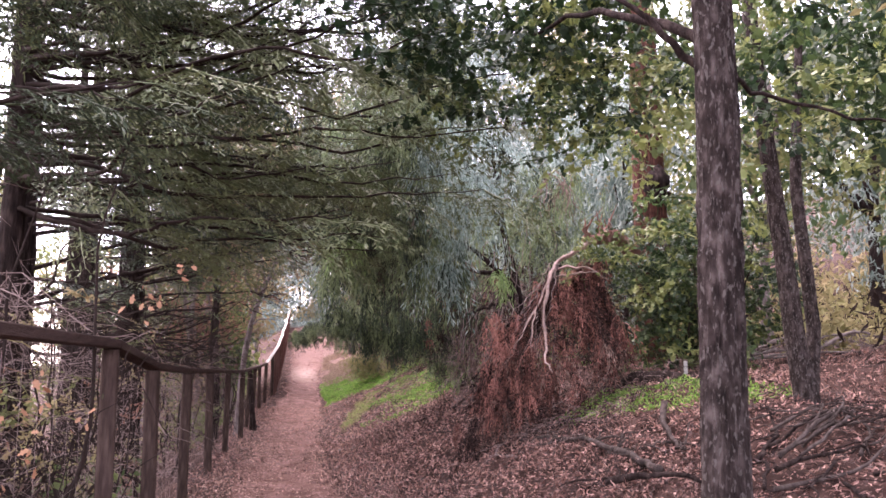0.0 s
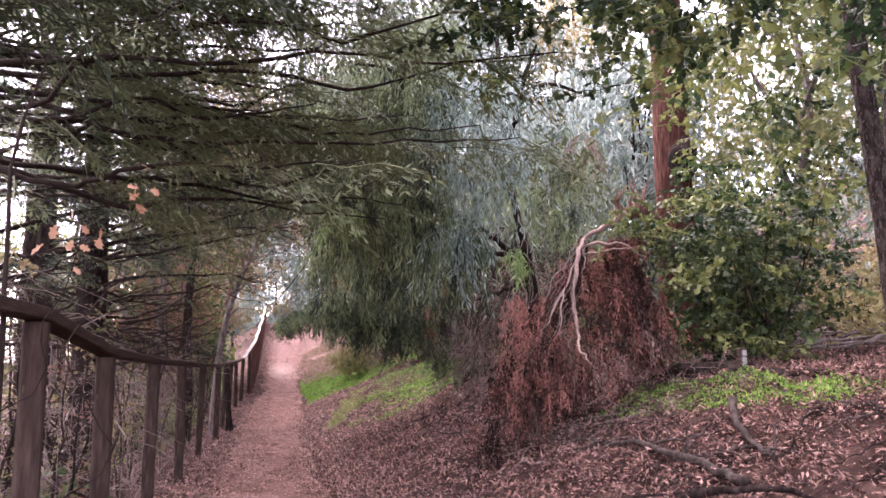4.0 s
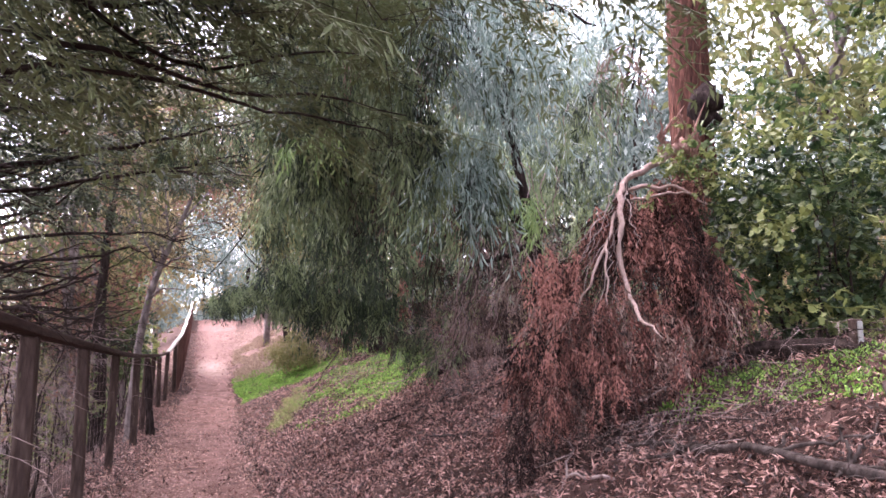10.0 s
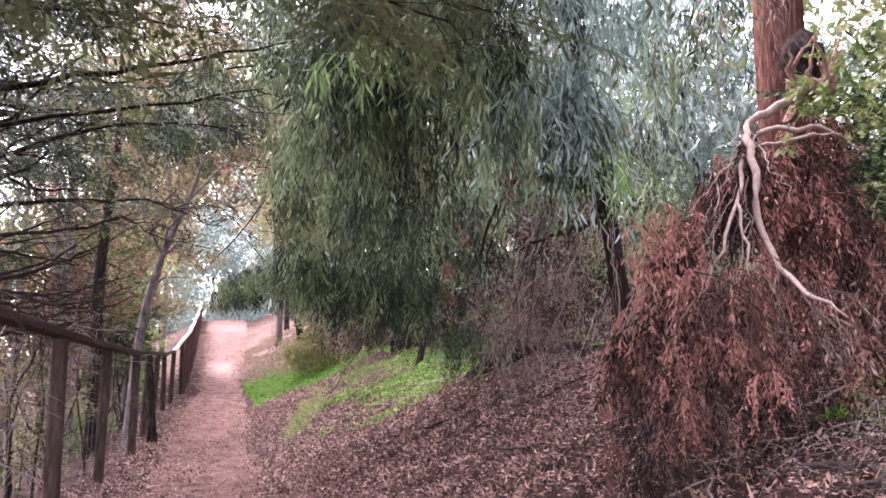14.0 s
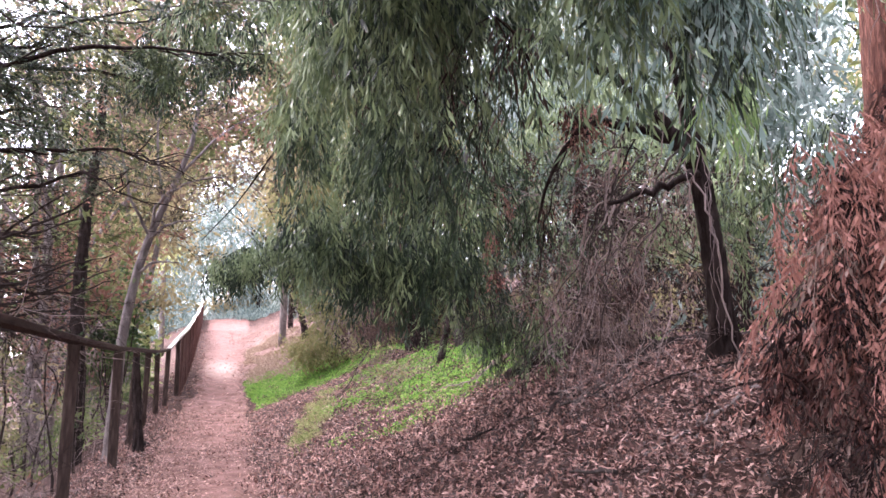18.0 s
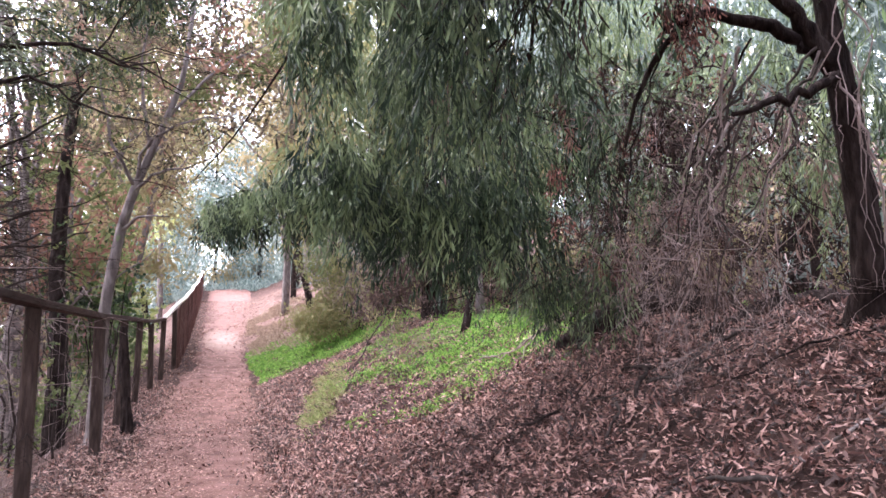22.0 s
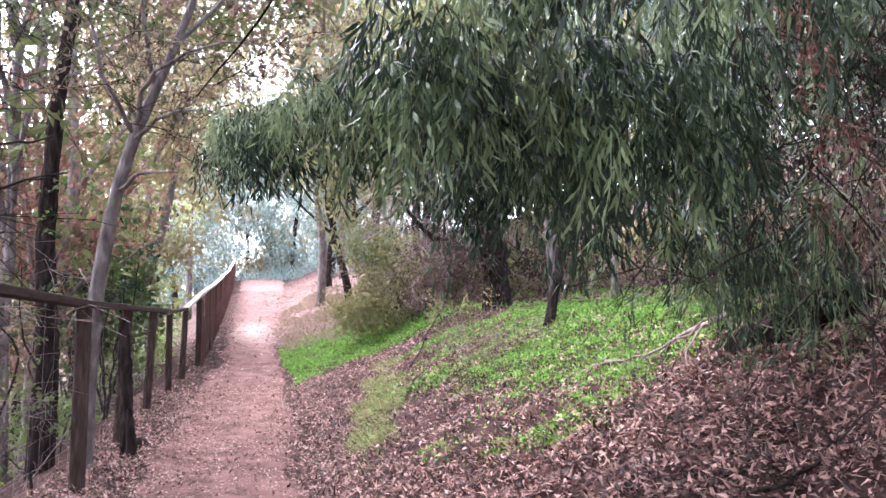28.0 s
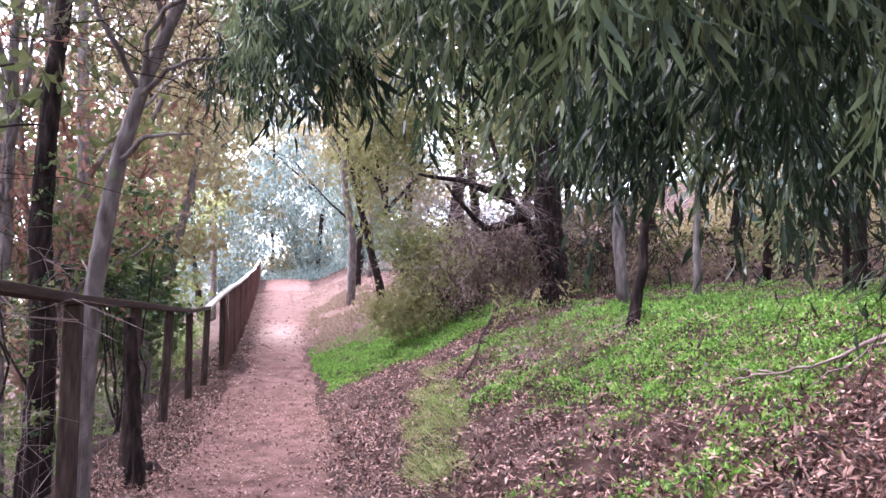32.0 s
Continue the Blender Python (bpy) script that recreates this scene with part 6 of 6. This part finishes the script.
def patch(X, Y):
    """Where the green weeds grow on the bank."""
    w = 0.35 * np.sin(2.1 * X + 1.3 * Y) + 0.3 * np.sin(4.7 * Y - 2.2 * X) + 0.25 * rng.normal(size=len(X))
    near = X - np.interp(Y, [16.8, 17.3, 18.2, 19.5, 21, 25], [3.6, 3.0, 2.45, 2.4, 2.75, 2.95])
    dens = 0.02 + near / 1.2 + 1.1 * w + 0.5 * np.sin(1.1 * X + 2.6) * np.sin(1.3 * Y + 0.8)
    a = (rng.random(len(X)) < np.clip(dens, 0.0, 0.74)) & (near > -0.7) & (Y > 16.8) & (Y < 24.4 + 0.5 * w) & (X < 7.5)
    b = (X > 1.48 + 0.1 * w) & (X < 5) & (Y > 26.9 + 0.5 * w - 0.25 * (X - 1.5)) & (Y < 33.2 - 0.4 * (X - 1.5) + 0.5 * w)
    c = (X > 4.6) & (Y > 22) & (Y < 32) & (w > 0.02)
    e = (np.abs(X - 4.55 - 0.42 * (9.4 - Y)) < 0.42 + 0.25 * w) & (Y > 7.8) & (Y < 10.5)
    return a | b | c | e


X, Y = scatter(190000, 0.8, 9, 7, 34, patch)
x2, y2 = scatter(130000, 1.4, 6, 16.5, 25, patch)
x3, y3 = scatter(90000, 1.3, 5.2, 26.5, 34, patch)
x4, y4 = scatter(11000, 3.6, 6.6, 7.6, 10.6, patch)
X, Y = np.concatenate([X, x2, x3, x4]), np.concatenate([Y, y2, y3, y4])
b = Build()
P = np.stack([X, Y, ground(X, Y)], 1)
tuft = np.clip(0.55 + 0.5 * np.sin(7.3 * X + 2.1 * np.sin(3.1 * Y)) * np.sin(6.1 * Y + 1.7 * np.sin(4.2 * X)) + 0.3 * np.sin(17 * X + 5 * Y), 0.2, 1.4)
P[:, 2] += rng.uniform(0, 0.07, len(P)) * tuft
D = rng.normal(size=(len(P), 3)) * 0.9 + np.array((0, 0, 0.7))
b.leaves(P, D, rng.normal(size=P.shape), rng.uniform(0.02, 0.055, len(P)) * (0.6 + 0.5 * tuft), rng.uniform(0.01, 0.026, len(P)), rng.normal(size=len(P)) * 0.3, True)
tagged(new("weeds", b.mesh("weeds", M_WEED)), label="low bright green weeds and grass on the bank", category="weeds", kind="stuff")


X, Y = scatter(46000, 1.2, 3.4, 19, 27, lambda X, Y: (((X - 1.98 - 0.2 * (Y - 21.3)) / 0.24) ** 2 + ((Y - 21.7) / 2.4) ** 2) < 1 + 0.6 * np.sin(6 * X + 3 * Y) + 0.4 * rng.normal(size=len(X)))
b = Build()
P = np.stack([X, Y, ground(X, Y)], 1)
D = rng.normal(size=P.shape) * 0.5 + np.array((-0.7, -0.2, 0.5))
b.leaves(P, D, rng.normal(size=P.shape), rng.uniform(0.06, 0.16, len(P)), 0.007, rng.normal(size=len(P)) * 0.4, True)
tagged(new("straw_grass", b.mesh("straw_grass", M_STRAW)), label="pale yellow-green combed grass on the edge of the bank", category="grass", kind="stuff")


X, Y = scatter(26000, 1.5, 4.6, 30, 47, lambda X, Y: (X > edge_x(Y) + 0.1) & (np.sin(1.7 * X + 1.1 * Y) + np.sin(0.9 * Y - 2 * X) > -0.6))
b = Build()
P = np.stack([X, Y, ground(X, Y)], 1)
D = rng.normal(size=P.shape) * 0.5 + np.array((-0.4, -0.2, 0.6))
b.leaves(P, D, rng.normal(size=P.shape), rng.uniform(0.08, 0.2, len(P)), 0.016, rng.normal(size=len(P)) * 0.4, True)
tagged(new("dry_grass", b.mesh("dry_grass", M_HAY)), label="bleached dry grass on the far bank", category="grass", kind="stuff")


def litter_here(X, Y):
    b = np.interp(Y, [-6, 8, 14, 20, 23, 28, 36], [0.95, 0.83, 0.8, 1.0, 1.2, 1.38, 1.45])
    away = np.minimum(X - fence_x(Y) - 0.36, b - X)
    drift = np.clip(0.84 + 0.34 * np.sin(2.3 * X + 1.9 * np.sin(1.7 * Y)) * np.sin(2.9 * Y + 1.3 * np.sin(2.1 * X)) + 0.2 * np.sin(6.1 * X + 4.7 * Y), 0.42, 1)
    share = np.where(away > 0, 0.06 + 0.7 * np.exp(-np.maximum(away, 0) / 0.13), 0.95) * drift
    return (rng.random(len(X)) < share) & ~(patch(X, Y) & (rng.random(len(X)) < 0.72))


X, Y = scatter(150000, -1.3, 8.5, 3, 27, litter_here)
x2, y2 = scatter(50000, -1.1, 4.5, 12, 24, litter_here)
x3, y3 = scatter(90000, 0.9, 6.0, 7, 18, litter_here)
X, Y = np.concatenate([X, x2, x3]), np.concatenate([Y, y2, y3])
b = Build()
P = np.stack([X, Y, ground(X, Y) + rng.uniform(0.012, 0.05, len(X))], 1)
D = rng.normal(size=P.shape) * np.array((1, 1, 0.4))
b.leaves(P, D, np.cross(D, rng.normal(size=P.shape) * 0.5 + np.array((0, 0, 1))), rng.uniform(0.02, 0.085, len(P)), rng.uniform(0.009, 0.026, len(P)), rng.normal(size=len(P)) * 0.45, True)
tagged(new("leaf_litter", b.mesh("leaf_litter", M_LITTER)), label="fallen dry brown leaves covering the bank and trail edges", category="leaves", kind="stuff")

# small leaf flakes trodden into the trail, and drifts along its far edges
M_FLAKE = mat("leaf_flake", [(0.07, 0.035, 0.029), (0.2, 0.115, 0.095), (0.42, 0.29, 0.24)], rough=0.8, island=True)


def on_trail(X, Y):
    away = X - fence_x(Y) - 0.3
    worn = np.exp(-((X - np.interp(Y, [5, 11, 18.6, 30, 60], [0.0, 0.15, 0.5, 0.75, 1.6])) / 0.38) ** 2)
    return rng.random(len(X)) < np.clip(0.75 - 0.55 * worn + 0.25 * np.sin(3.1 * X + 1.3 * Y) * np.sin(2.3 * Y), 0.06, 1)


X, Y = scatter(70000, -1.0, 1.5, 3, 27, on_trail)
x2, y2 = scatter(26000, -0.7, 6.0, 27, 60, on_trail)
b = Build()
for x, y, lo, hi in ((X, Y, 0.012, 0.045), (x2, y2, 0.035, 0.09)):
    lift = np.where(x < np.interp(y, [-6, 8, 14, 20, 23, 28, 36, 60], [0.95, 0.83, 0.8, 1.0, 1.2, 1.38, 1.6, 3.2]), np.where(y < 30, 0.036, 0.072), 0.02)
    P = np.stack([x, y, ground(x, y) + lift], 1)
    D = rng.normal(size=P.shape) * np.array((1, 1, 0.15))
    b.leaves(P, D, np.cross(D, rng.normal(size=P.shape) * 0.3 + np.array((0, 0, 1))), rng.uniform(lo, hi, len(P)), rng.uniform(lo * 0.6, hi * 0.5, len(P)), rng.normal(size=len(P)) * 0.25, True)
tagged(new("trail_leaves", b.mesh("trail_leaves", M_FLAKE)), label="small dry leaf flakes trodden into the dirt trail", category="leaves", kind="stuff")
